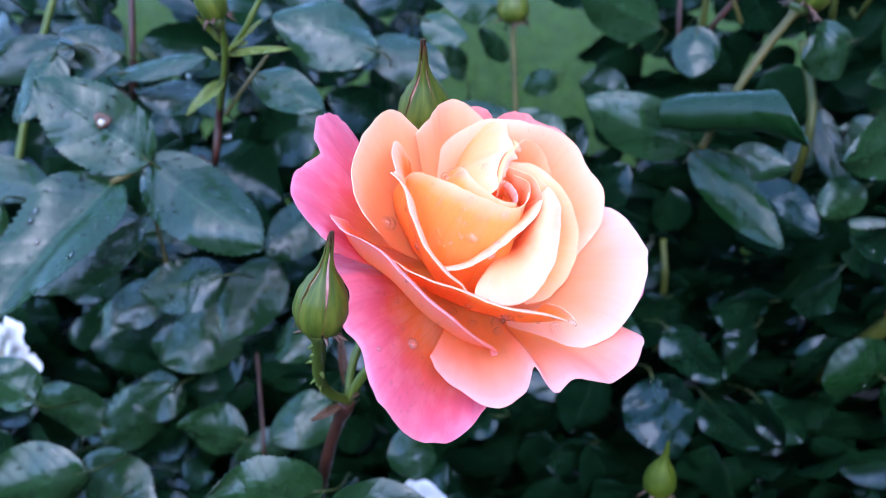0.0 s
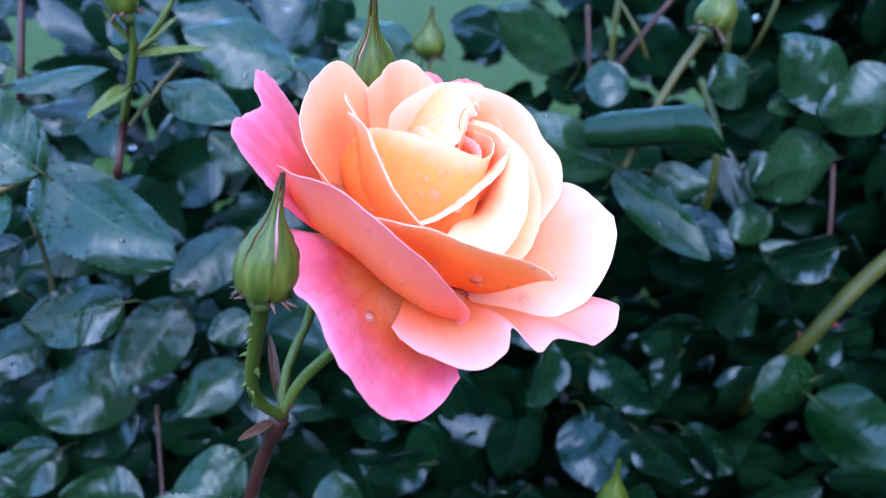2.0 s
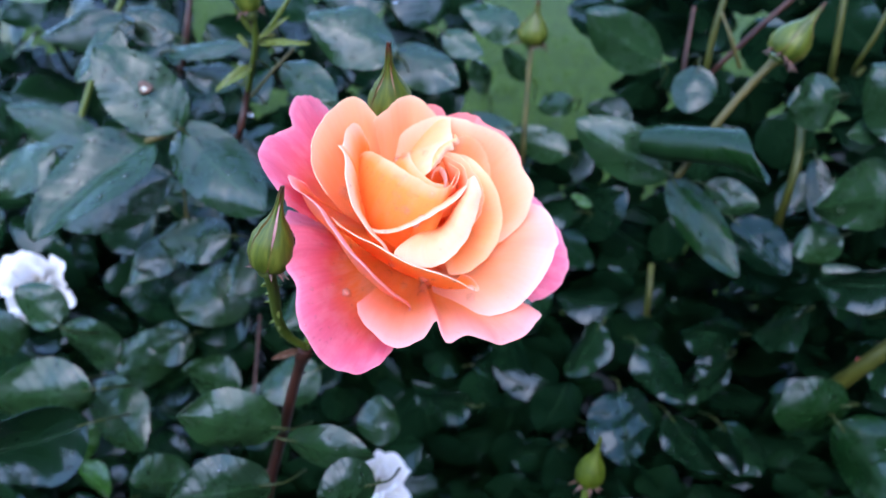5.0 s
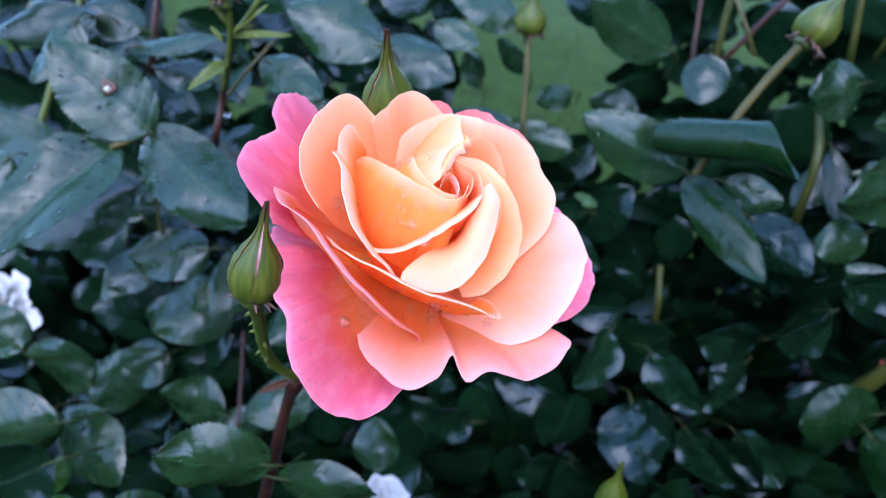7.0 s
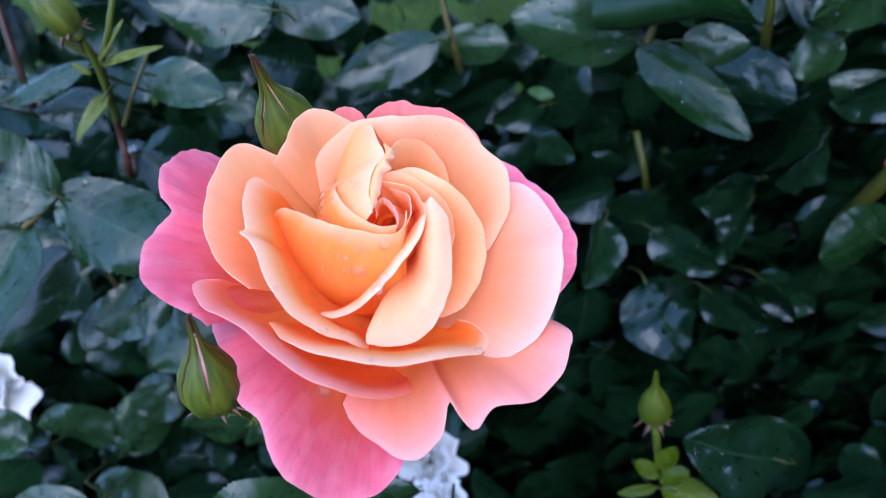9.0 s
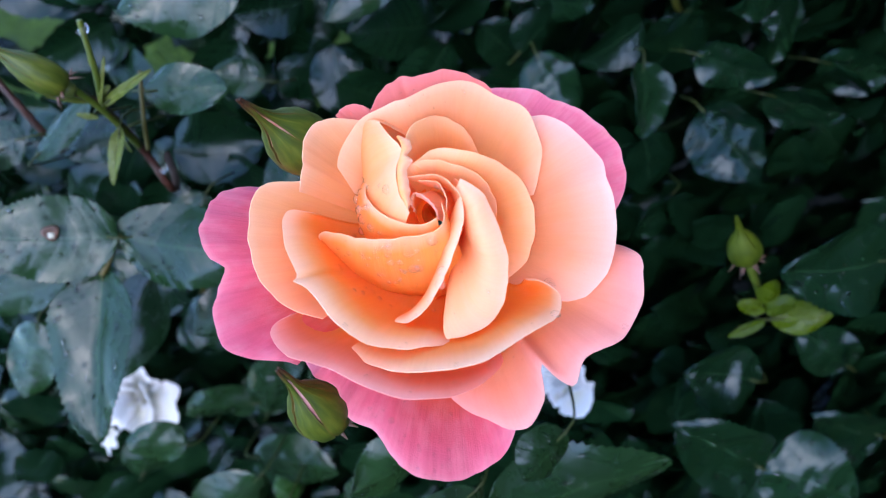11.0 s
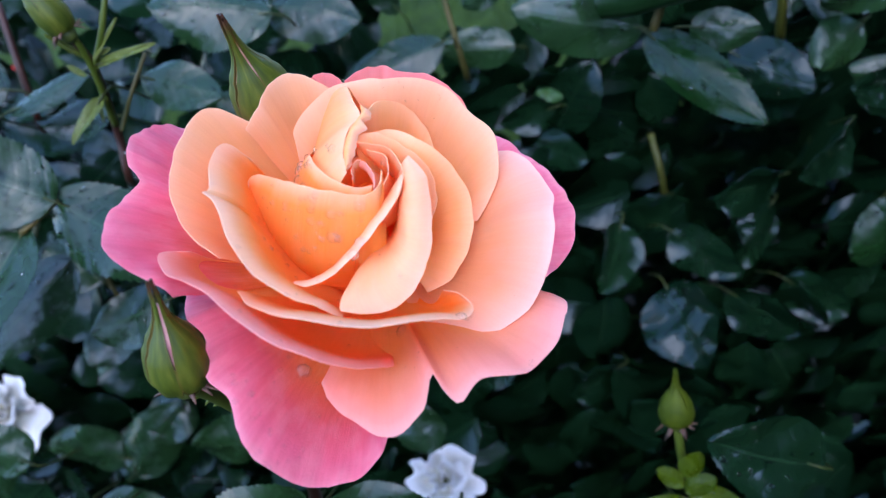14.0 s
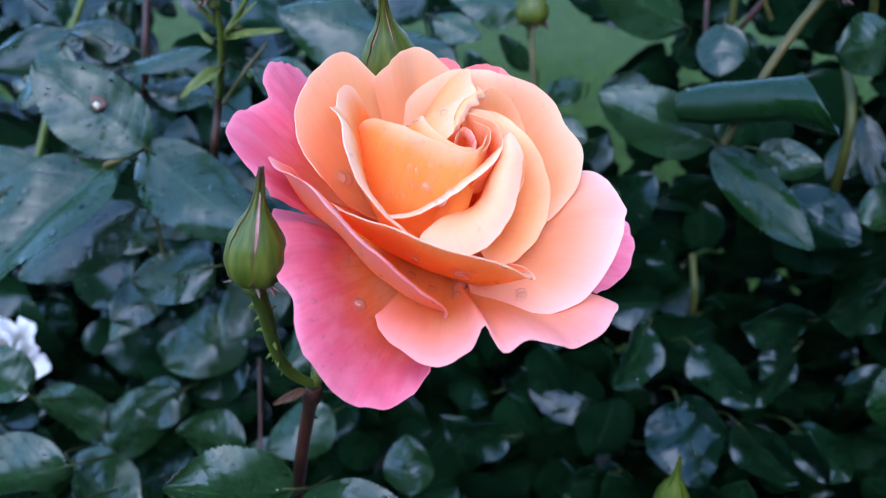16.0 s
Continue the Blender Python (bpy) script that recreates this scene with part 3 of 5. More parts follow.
LOWER_PINK = petal([(-34.0, -28.8, 10.0), (-31.9, -32.8, 14.0), (-27.9, -36.3, 20.0), (-23.9, -39.0, 25.2), (-19.4, -41.5, 24.2), (-16.9, -46.7, 23.2), (-10.8, -49.7, 24.0), (-5.8, -54.1, 25.4), (0.8, -58.0, 25.5), (7.3, -58.9, 21.9), (16.7, -56.3, 15.4), (21.4, -49.6, 15.6), (21.8, -43.9, 21.0)], 0.7, 3, 14, 15, "pink", ruffle=1.4, ends=0.0)
SALMON = petal([(41.0, -2.5, 14.7), (45.0, -4.4, 19.7), (47.0, -8.0, 24.2), (46.5, -18.3, 26.7), (44.1, -23.8, 28.0), (41.3, -26.2, 29.2), (35.6, -29.9, 29.8), (33.3, -35.5, 31.2), (29.0, -34.2, 30.2), (26.2, -32.1, 28.5), (26.3, -35.5, 30.0), (26.7, -39.6, 30.8), (24.4, -44.4, 30.2), (19.7, -45.9, 27.2), (14.0, -45.0, 23.4), (7.9, -42.2, 19.4), (4.1, -38.8, 15.9)], 0.6, 3, 14, 20, "salmon", ruffle=1.3, ends=0.0)
petal([(-15.4, 21.3, 33.1), (-14.3, 25.8, 32.0), (-10.2, 30.2, 30.3), (-6.2, 31.3, 29.0), (0.5, 33.5, 27.9), (7.4, 32.0, 26.7), (10.8, 29.9, 25.5)], 0.6, -1, 12, 45, "rose", ends=0.0)
petal([(-24.1, 20.4, 30.5), (-21.7, 22.7, 31.5), (-18.5, 23.0, 31.1), (-16.1, 22.5, 28.7)], 0.6, -1, 12, 60, "rose", ends=0.0)
petal([(-29.8, 4.4, 32.7), (-36.8, 1.6, 38.2), (-38.4, -6.6, 39.0), (-37.2, -14.0, 37.5), (-34.0, -20.5, 35.1), (-28.5, -24.5, 32.8), (-22.5, -25.7, 30.5)], 0.75, 4, 12, 55, "peach", ends=0.0)
petal([(-29.7, 1.7, 33.8), (-29.3, 6.0, 34.9), (-29.0, 14.8, 35.4), (-25.0, 18.1, 34.9), (-18.8, 19.3, 31.9), (-13.8, 19.0, 28.4)], 0.75, 4, 12, 60, "peach", ends=0.0)
petal([(18.7, 27.4, 14.9), (26.2, 25.4, 21.4), (35.2, 15.9, 27.5), (37.2, 9.6, 30.6), (39.2, 4.8, 30.5), (40.4, -2.7, 27.6), (39.9, -9.4, 23.5), (36.3, -15.0, 20.5), (30.3, -19.6, 16.5), (19.9, -21.6, 11.0)], 0.65, 4, 15, 15, "blush")
petal([(-31.3, -25.2, 25.3), (-33.8, -27.5, 28.4), (-33.0, -30.0, 32.4), (-27.7, -33.9, 37.5), (-19.3, -35.2, 41.8), (-10.5, -37.8, 44.0), (-2.7, -39.9, 44.3), (5.0, -39.8, 42.0), (11.5, -37.8, 36.1), (16.5, -33.9, 28.0), (17.4, -31.2, 20.0), (14.7, -30.8, 12.1)], 1.05, 5, 11, 45, "salmon", ends=0.3)
petal([(-21.6, 5.6, 16.0), (-24.6, 10.1, 22.8), (-22.0, 15.1, 28.5), (-16.8, 19.8, 32.8), (-9.6, 23.2, 35.0), (-8.1, 23.5, 35.0), (-1.0, 27.9, 33.4), (5.7, 30.0, 30.8), (12.2, 28.1, 27.3), (19.4, 25.3, 25.4), (22.9, 18.2, 23.9), (23.3, 14.8, 20.8), (22.2, 7.7, 16.8)], 0.75, 4, 12, 40, "peach")
AMBER = petal([(-14.8, -31.3, 33.4), (-10.1, -34.0, 38.5), (-3.0, -34.9, 43.0), (2.3, -34.4, 45.4), (9.3, -33.1, 45.4), (15.0, -31.0, 44.7), (20.9, -26.5, 42.2), (26.5, -22.8, 38.5), (29.1, -19.4, 33.5), (28.4, -16.0, 29.5), (24.9, -13.8, 26.5), (21.6, -13.4, 24.0)], 1.0, 9, 13, 50, "amber", span=(-113, -40), belly_r=32)
petal([(-28.2, -1.8, 28.5), (-31.8, -2.7, 33.6), (-30.9, -8.6, 38.8), (-25.8, -16.1, 43.5), (-24.5, -17.5, 44.1), (-25.4, -18.5, 44.5), (-22.9, -19.5, 45.3), (-19.9, -22.2, 46.6), (-14.2, -27.3, 46.7), (-8.6, -30.2, 44.6), (-1.5, -30.3, 40.4), (3.2, -29.6, 37.0), (6.0, -28.6, 32.0)], 1.0, 11, 13, 46, "cream", ends=0.0)
petal([(-4.5, 8.6, 36.8), (0.6, 13.1, 34.9), (9.3, 12.7, 33.0), (15.9, 10.8, 29.0), (21.0, 6.5, 23.9), (22.9, -0.7, 20.7), (22.3, -5.1, 19.1), (21.5, -8.8, 17.8), (17.6, -12.5, 16.2)], 0.7, 6, 12, 25, "honey", h0=10)
petal([(-8.4, 8.3, 36.8), (-5.4, 17.2, 36.6), (-0.3, 21.6, 31.1), (4.9, 20.7, 25.0), (8.5, 16.6, 19.4), (11.2, 13.9, 14.0)], 0.8, 8, 12, 55, "honey", h0=10)
petal([(5.6, -28.0, 34.0), (11.7, -25.8, 33.5), (16.3, -21.0, 33.5), (17.5, -13.9, 34.5), (16.5, -8.2, 36.5), (13.1, -0.9, 38.7), (10.7, 3.2, 39.6), (6.1, 5.2, 40.0)], 0.62, 22, 13, -25, "peach", span=(-35, 75), belly_r=9, h0=12)
APRICOT = petal([(-25.2, -8.2, 28.0), (-25.2, -7.1, 30.0), (-23.0, -6.5, 32.5), (-18.6, -7.4, 35.8), (-12.4, -8.6, 39.7), (-5.8, -8.1, 40.5), (1.4, -6.1, 40.4), (3.6, -3.8, 41.0), (2.8, -0.2, 41.5)], 0.6, 8, 18, 118, "apricot", span=(-165, -60), belly_r=29)
petal([(-6.9, 6.4, 37.0), (-4.0, 9.1, 37.0), (0.7, 10.1, 36.0), (8.6, 8.3, 34.0), (12.9, 4.6, 31.0), (14.0, -0.8, 28.0), (13.2, -5.0, 24.0)], 0.75, 8, 10, 50, "honey", h0=10)
petal([(-16.6, 7.8, 24.0), (-15.5, 3.0, 31.0), (-13.2, -0.2, 35.0), (-10.1, -2.6, 37.0), (-6.1, -4.2, 38.0), (-1.3, -4.7, 39.0), (1.8, -3.0, 39.0)], 0.6, 12, 12, 122, "apricot", ruffle=0.2, h0=8, span=(160, 290), belly_r=23)
petal([(-5.7, 5.5, 38.0), (1.2, 6.1, 39.0), (5.2, 3.5, 39.0), (6.8, 0.7, 39.0), (7.3, -3.0, 38.0), (6.0, -7.6, 36.0)], 0.6, 28, 14, 80, "ember", ruffle=0.2, h0=27, span=(60, -70), belly_r=12)
petal([(-3.0, 5.1, 37.0), (1.1, 4.8, 38.0), (3.0, 2.4, 38.0), (3.6, -0.8, 38.0), (2.7, -4.6, 37.0)], 0.6, 28, 14, 85, "ember", ruffle=0.2, h0=27, span=(60, -70), belly_r=11)
petal([(-9.0, 0.0, 31.0), (-6.5, -6.5, 32.0), (0.0, -8.0, 33.0), (5.0, -5.0, 33.0), (8.0, 0.0, 32.0), (6.0, 6.0, 31.0), (0.0, 9.0, 31.0), (-6.0, 6.0, 31.0), (-9.0, 0.1, 31.0)], 0.7, 25, 4, 60, "ember", ruffle=0.2, h0=27, span=(180, 540), belly_r=6)
petal([(-4.2, 2.6, 35.5), (-2.4, 2.2, 37.0), (-0.4, 1.0, 37.6), (1.2, -0.7, 37.6), (2.0, -2.9, 36.5)], 0.6, 30, 5, 62, "blush", ruffle=0.3, h0=24, span=(80, -40), belly_r=7)
petal([(-3.6, -1.2, 35.0), (-4.4, 0.4, 36.0), (-4.2, 1.9, 36.6), (-3.2, 2.6, 36.8)], 0.6, 28, 5, 75, "cream", ruffle=0.3, h0=24, span=(215, 120), belly_r=6)
petal([(-6.4, -25.2, 30.4), (-3.1, -25.0, 31.5), (0.9, -21.4, 33.0), (4.0, -15.0, 35.0), (6.1, -8.7, 37.0), (7.3, -3.0, 38.5), (6.7, 1.7, 39.0)], 0.86, 8, 8, 8, "amber", ruffle=0.3, span=(-58, 5), h0=8)
petal([(-6.7, 16.8, 26.0), (-10.2, 17.6, 32.0), (-12.4, 17.2, 38.2), (-9.6, 14.2, 38.0), (-6.9, 11.3, 38.8), (-7.5, 7.1, 39.0), (-6.6, 2.3, 39.0), (-4.0, -2.2, 39.0)], 0.6, 14, 17, 138, "honey", span=(92, 245), belly_r=24, h0=8)


def torn_fold(rim, width, tint):
    """The folded-back, torn margin of an inner petal: a narrow ribbon with a ragged free edge."""
    rows, uvs = [], []
    for i, p in enumerate(spline(rim, 70)):
        s_ = i / 69
        rag = 0.55 + 0.45 * noise.noise(Vector((s_ * 5, 3.1, 0))) + 0.2 * noise.noise(Vector((s_ * 11, 7.7, 0)))
        w = width * math.sin(math.pi * min(1, 0.08 + s_ * 0.95)) ** 0.6 * rag
        rows.append([(p + Vector((w * k / 6, 0.25 * w * k / 6, 0.5 * math.sin(math.pi * k / 6) - 0.9 * (k / 6) ** 2))) * 0.001 for k in range(7)])
        uvs.append([(s_, 0.8 + 0.2 * k / 6) for k in range(7)])
    return part("petal", grid_mesh("petal", rows, uvs, 0.00016), PETAL[tint], rose, "torn cream margin of an inner petal")


torn_fold([(-8.6, 14.6, 36.6), (-6.9, 11.6, 38.8), (-7.3, 7.1, 39.3), (-6.5, 2.3, 39.4), (-4.2, -2.0, 39.2)], 4.2, "cream")


# ---- buds ----
def lathe(profile, sides=24, ripple=0.0, lobes=5):
    """A body turned round z from (radius, height) pairs, faintly lobed."""
    bm = bmesh.new()
    rings = []
    for r, h in profile:
        rings.append([bm.verts.new((r * (1 + ripple * math.cos(lobes * t)) * math.cos(t), r * (1 + ripple * math.cos(lobes * t)) * math.sin(t), h)) for t in (2 * math.pi * k / sides for k in range(sides))])
    for a, b in zip(rings, rings[1:]):
        for k in range(sides):
            bm.faces.new((a[k], a[(k + 1) % sides], b[(k + 1) % sides], b[k])).smooth = True
    bm.faces.new(rings[0][::-1])
    bm.faces.new(rings[-1])
    return bm


def bud_radius(r, s):
    """The bud's radius at a share s of its height: round below, drawn to a point."""
    for (a, x), (b, y) in zip(BUD_SHAPE, BUD_SHAPE[1:]):
        if s <= b:
            k = (s - a) / (b - a)
            return r * (x + (y - x) * k * k * (3 - 2 * k))
    return r * BUD_SHAPE[-1][1]


BUD_SHAPE = [(0, 0.6), (0.08, 0.9), (0.25, 1.06), (0.45, 0.97), (0.63, 0.68), (0.78, 0.34), (0.9, 0.17), (1.02, 0.11), (1.3, 0.04)]


def sepal_mesh(r, h, spread, curl, seed):
    """One sepal hugging a bud of radius r and height h, running out into a narrow tip."""
    rr = random.Random(seed)
    rows, uvs = [], []
    n = 18
    for i in range(n + 1):
        v = i / n
        prof = bud_radius(r, v * 1.28) * 1.05 + r * (0.06 * (1 - v * v) + spread * max(0, v - 0.72) * 3)
        z = h * 1.28 * v
        half = (0.6 if seed == 2 else 0.86) * (1 - v) ** 0.6 * math.sin(math.pi * (0.18 + 0.82 * min(1, v * 2.2 + 0.3)) * 0.5) + 0.05
        row, urow = [], []
        for j in range(7):
            u = -1 + j / 3
            a = u * half
            k = prof + 0.05 * r * (1 - u * u) * (1 - v) + 0.03 * r * noise.noise(Vector((v * 5, u * 1.5, seed))) + 0.015 * r * math.exp(-(u * 6) ** 2)
            row.append((k * math.cos(a), k * math.sin(a) + curl * r * max(0, v - 0.75) * 2, z))
            urow.append((u, v))
        rows.append(row)
        uvs.append(urow)
    return grid_mesh("sepal", rows, uvs, 0.0006)


def upright(base, tip, turn=0.0):
    z = (Vector(tip) - Vector(base)).normalized()
    return Matrix.Translation(base) @ z.to_track_quat("Z", "Y").to_matrix().to_4x4() @ Matrix.Rotation(radians(turn), 4, "Z")


def bud(base, tip, radius, label, tint="rose", turn=0.0, spread=0.1, brown=True):
    """A closed bud: receptacle, petal cone, five sepals with drawn-out tips."""
    h = (Vector(tip) - Vector(base)).length / 1.28
    b = thing("rose_bud", upright(base, tip, turn), label, "rose bud", "rose buds")
    r = radius
    part("petal_cone", lathe([(bud_radius(r, k / 14), h * k / 14) for k in range(15)], 24, 0.03), {"rose": BUD_PETAL, "lime": LIME}.get(tint, SEPAL), b)
    part("receptacle", lathe([(r * 0.25, -h * 0.16), (r * 0.5, -h * 0.12), (r * 0.62, -h * 0.04), (r * 0.5, h * 0.03), (r * 0.3, h * 0.05)], 20, 0.03), SEPAL, b)
    for k in range(5):
        s = part("sepal", sepal_mesh(r, h, spread * 0.4 * (0.2 + (k * 7 % 5) / 4), 0.12 * ((k * 3) % 5 - 2) / 2, k), LIME if tint == "lime" else SEPAL_LEAF, b)
        s.matrix_basis = Matrix.Rotation(2 * math.pi * k / 5, 4, "Z")
    rr = random.Random(int(radius * 1e5))
    for k in range(14):
        a = rr.uniform(0, 6.28)
        p = Vector((math.cos(a), math.sin(a), 0)) * r * 0.74 + Vector((0, 0, h * 0.02))
        d = Vector((math.cos(a), math.sin(a), rr.uniform(-0.9, -0.1)))
        part("calyx_hair", tube([p, p + d * r * 0.2, p + d * r * rr.uniform(0.35, 0.85) + Vector((0, 0, rr.uniform(-0.3, 0.2) * r))], r * 0.14, r * 0.02, 5, 6, 0.5), SEPAL_TIP, b)
    return b


# ---- canes, stalks and leaves ----
c = cane("dark red rose stem carrying the open bloom and two buds")
MAIN = [(-0.0592, 0.1934, 0.6802), (-0.0543, 0.1936, 0.7058), (-0.0486, 0.1911, 0.7291), (-0.0400, 0.1837, 0.7642), (-0.0308, 0.1720, 0.7942)]
PEDICEL = [(-0.0308, 0.1720, 0.7942), (-0.0246, 0.1732, 0.8048), (-0.0148, 0.1721, 0.8155), (-0.0028, 0.1740, 0.8272)]
BUDSTALK = [(-0.0308, 0.1720, 0.7942), (-0.0351, 0.1667, 0.8020), (-0.0365, 0.1606, 0.8132), (-0.0334, 0.1494, 0.8308), (-0.0298, 0.1361, 0.8497)]
TOPSTALK = [(-0.0308, 0.1720, 0.7942), (-0.0292, 0.1778, 0.8044), (-0.0254, 0.1826, 0.8126), (-0.0215, 0.1873, 0.8209), (-0.0049, 0.1878, 0.8789)]
stem(c, MAIN, 0.0026, 0.0021, RED_STEM, ((0.95, 0.5),))
stem(c, PEDICEL, 0.0017, 0.0018, GREEN_STEM, name="flower_stalk")
stem(c, BUDSTALK, 0.0015, 0.0020, GREEN_STEM, name="flower_stalk")
stem(c, TOPSTALK, 0.0014, 0.0016, GREEN_STEM, name="flower_stalk")
thorns(c, BUDSTALK, 0.0018, 16, 3, GREEN_STEM)
thorns(c, MAIN, 0.0024, 6, 5, RED_STEM)
leaf(c, (-0.033, 0.171, 0.793), (-0.042, 0.166, 0.791), 0.003, tone=2, fold=0.8)
leaf(c, (-0.033, 0.172, 0.794), (-0.026, 0.170, 0.799), 0.002, tone=2, fold=0.8)
leaf(c, (-0.031, 0.174, 0.797), (-0.034, 0.187, 0.812), 0.003, tone=2, fold=0.8)
bud(BUDSTALK[-1], (-0.0246, 0.1362, 0.8758), 0.0053, "plump green rose bud showing a streak of pink", turn=20, spread=0.03)
bud(TOPSTALK[-1], (-0.0050, 0.1778, 0.9078), 0.0062, "slender green rose bud with brown sepal tips", turn=50, spread=0.02)

c = cane("leafy rose cane with large wet blue-green leaves")
stem(c, [(-0.1496, 0.3559, 0.8944), (-0.1487, 0.3433, 0.8726), (-0.1520, 0.3371, 0.8451)], 0.0016, 0.0018, RED_STEM)
stem(c, [(-0.2087, 0.3968, 0.8812), (-0.2210, 0.3735, 0.8409), (-0.2294, 0.3483, 0.7973)], 0.0018, 0.002, GREEN_STEM)
stem(c, [(-0.1193, 0.2673, 0.8375), (-0.1285, 0.2580, 0.8341), (-0.1327, 0.2572, 0.8327)], 0.0013, 0.0011, TAN_STEM)
leaf(c, (-0.119, 0.265, 0.838), (-0.156, 0.265, 0.872), 0.034, cup=.1)
leaf(c, (-0.131, 0.258, 0.833), (-0.161, 0.206, 0.803), 0.037, fold=.5)
leaf(c, (-0.123, 0.269, 0.837), (-0.071, 0.241, 0.812), 0.034)
leaf(c, (-0.132, 0.272, 0.808), (-0.181, 0.253, 0.783), 0.028)
leaf(c, (-0.094, 0.254, 0.790), (-0.130, 0.251, 0.784), 0.026)
leaf(c, (-0.161, 0.310, 0.873), (-0.207, 0.300, 0.864), 0.021)
leaf(c, (-0.164, 0.300, 0.873), (-0.176, 0.277, 0.850), 0.018)
leaf(c, (-0.199, 0.283, 0.810), (-0.229, 0.266, 0.789), 0.027)
leaf(c, (-0.189, 0.305, 0.807), (-0.245, 0.313, 0.820), 0.023)
leaf(c, (-0.145, 0.320, 0.867), (-0.172, 0.322, 0.877), 0.021)
leaf(c, (-0.148, 0.316, 0.859), (-0.106, 0.316, 0.867), 0.012)
leaf(c, (-0.114, 0.326, 0.843), (-0.147, 0.329, 0.848), 0.021)
leaf(c, (-0.195, 0.309, 0.896), (-0.218, 0.292, 0.884), 0.021, tone=1)
leaf(c, (-0.081, 0.300, 0.864), (-0.051, 0.288, 0.852), 0.020)
leaf(c, (-0.176, 0.333, 0.729), (-0.192, 0.317, 0.709), 0.019)
leaf(c, (-0.107, 0.312, 0.801), (-0.145, 0.294, 0.788), 0.028)
leaf(c, (-0.057, 0.325, 0.790), (-0.088, 0.304, 0.770), 0.031)
leaf(c, (-0.088, 0.317, 0.760), (-0.112, 0.286, 0.732), 0.032)
leaf(c, (-0.053, 0.290, 0.764), (-0.070, 0.282, 0.758), 0.017)
leaf(c, (-0.114, 0.319, 0.722), (-0.153, 0.300, 0.705), 0.039)
leaf(c, (-0.063, 0.326, 0.717), (-0.094, 0.311, 0.699), 0.028)
leaf(c, (-0.159, 0.320, 0.765), (-0.182, 0.328, 0.787), 0.025)
leaf(c, (-0.143, 0.297, 0.758), (-0.163, 0.280, 0.746), 0.026)

spot = upright((-0.1336, 0.2638, 0.8561), (-0.1336 + 0.4, 0.2638 - 0.86, 0.8561 + 0.31))
ring = part("leaf_spot", lathe([(0.0031, 0.0), (0.0029, 0.0004), (0.0020, 0.0006), (0.0012, 0.0003)], 18, 0.12, 3), SEPAL_TIP, c, "brown ring of decay on a leaf")
ring.matrix_basis = spot
blob = part("white_fleck", lathe([(0.0013, 0.0003), (0.0012, 0.0009), (0.0007, 0.0012), (0.0002, 0.0013)], 16, 0.15, 4), PETAL["white"], c, "whitish fleck of dried droppings")
blob.matrix_basis = spot @ Matrix.Translation((-0.0006, -0.0008, 0))

stem(c, [(-0.1342, 0.2854, 0.8146), (-0.1297, 0.2808, 0.8007), (-0.1272, 0.2764, 0.7792)], 0.0009, 0.0011, TAN_STEM)
c = cane("thin red shoot with pale green bracts at its top")
SHOOT = [(-0.0992, 0.2854, 0.8311), (-0.0964, 0.2905, 0.8483), (-0.0858, 0.2787, 0.8783), (-0.0852, 0.2726, 0.8930)]
SHOOTB = [(-0.0857, 0.2780, 0.8771), (-0.0749, 0.2758, 0.8900), (-0.0663, 0.2793, 0.9046)]
stem(c, SHOOT, 0.0019, 0.0014, RED_STEM)
stem(c, [(-0.0951, 0.2891, 0.8519), (-0.0863, 0.2782, 0.8757), (-0.0841, 0.2735, 0.8902), (-0.0854, 0.2730, 0.8979)], 0.0013, 0.0011, GREEN_STEM, name="side_shoot")
stem(c, SHOOTB, 0.0012, 0.0009, GREEN_STEM, name="side_shoot")
stem(c, [(-0.0926, 0.2866, 0.8500), (-0.0834, 0.2884, 0.8615), (-0.0734, 0.2953, 0.8735)], 0.0009, 0.0007, TAN_STEM, name="side_shoot")
leaf(c, (-0.085, 0.278, 0.878), (-0.058, 0.271, 0.882), 0.0037, tone=3, fold=0.6, droop=0.6)
leaf(c, (-0.089, 0.281, 0.866), (-0.101, 0.266, 0.857), 0.0058, tone=3, fold=0.6, droop=0.7)
leaf(c, (-0.085, 0.276, 0.882), (-0.093, 0.273, 0.894), 0.0025, tone=3, droop=0.6)
leaf(c, (-0.083, 0.275, 0.881), (-0.069, 0.277, 0.892), 0.0025, tone=3, droop=0.6)
leaf(c, (-0.086, 0.276, 0.890), (-0.090, 0.278, 0.902), 0.0025, tone=3, droop=0.6)
leaf(c, (-0.092, 0.285, 0.865), (-0.092, 0.277, 0.858), 0.0025, tone=3, fold=0.8, droop=0.6)
leaf(c, (-0.083, 0.278, 0.881), (-0.076, 0.277, 0.883), 0.0031, tone=3, fold=0.5, droop=0.6)
leaf(c, (-0.089, 0.277, 0.876), (-0.094, 0.278, 0.881), 0.0025, tone=3, fold=0.5, droop=0.6)
leaf(c, (-0.075, 0.276, 0.890), (-0.071, 0.278, 0.897), 0.0019, tone=3, fold=0.5, droop=0.6)

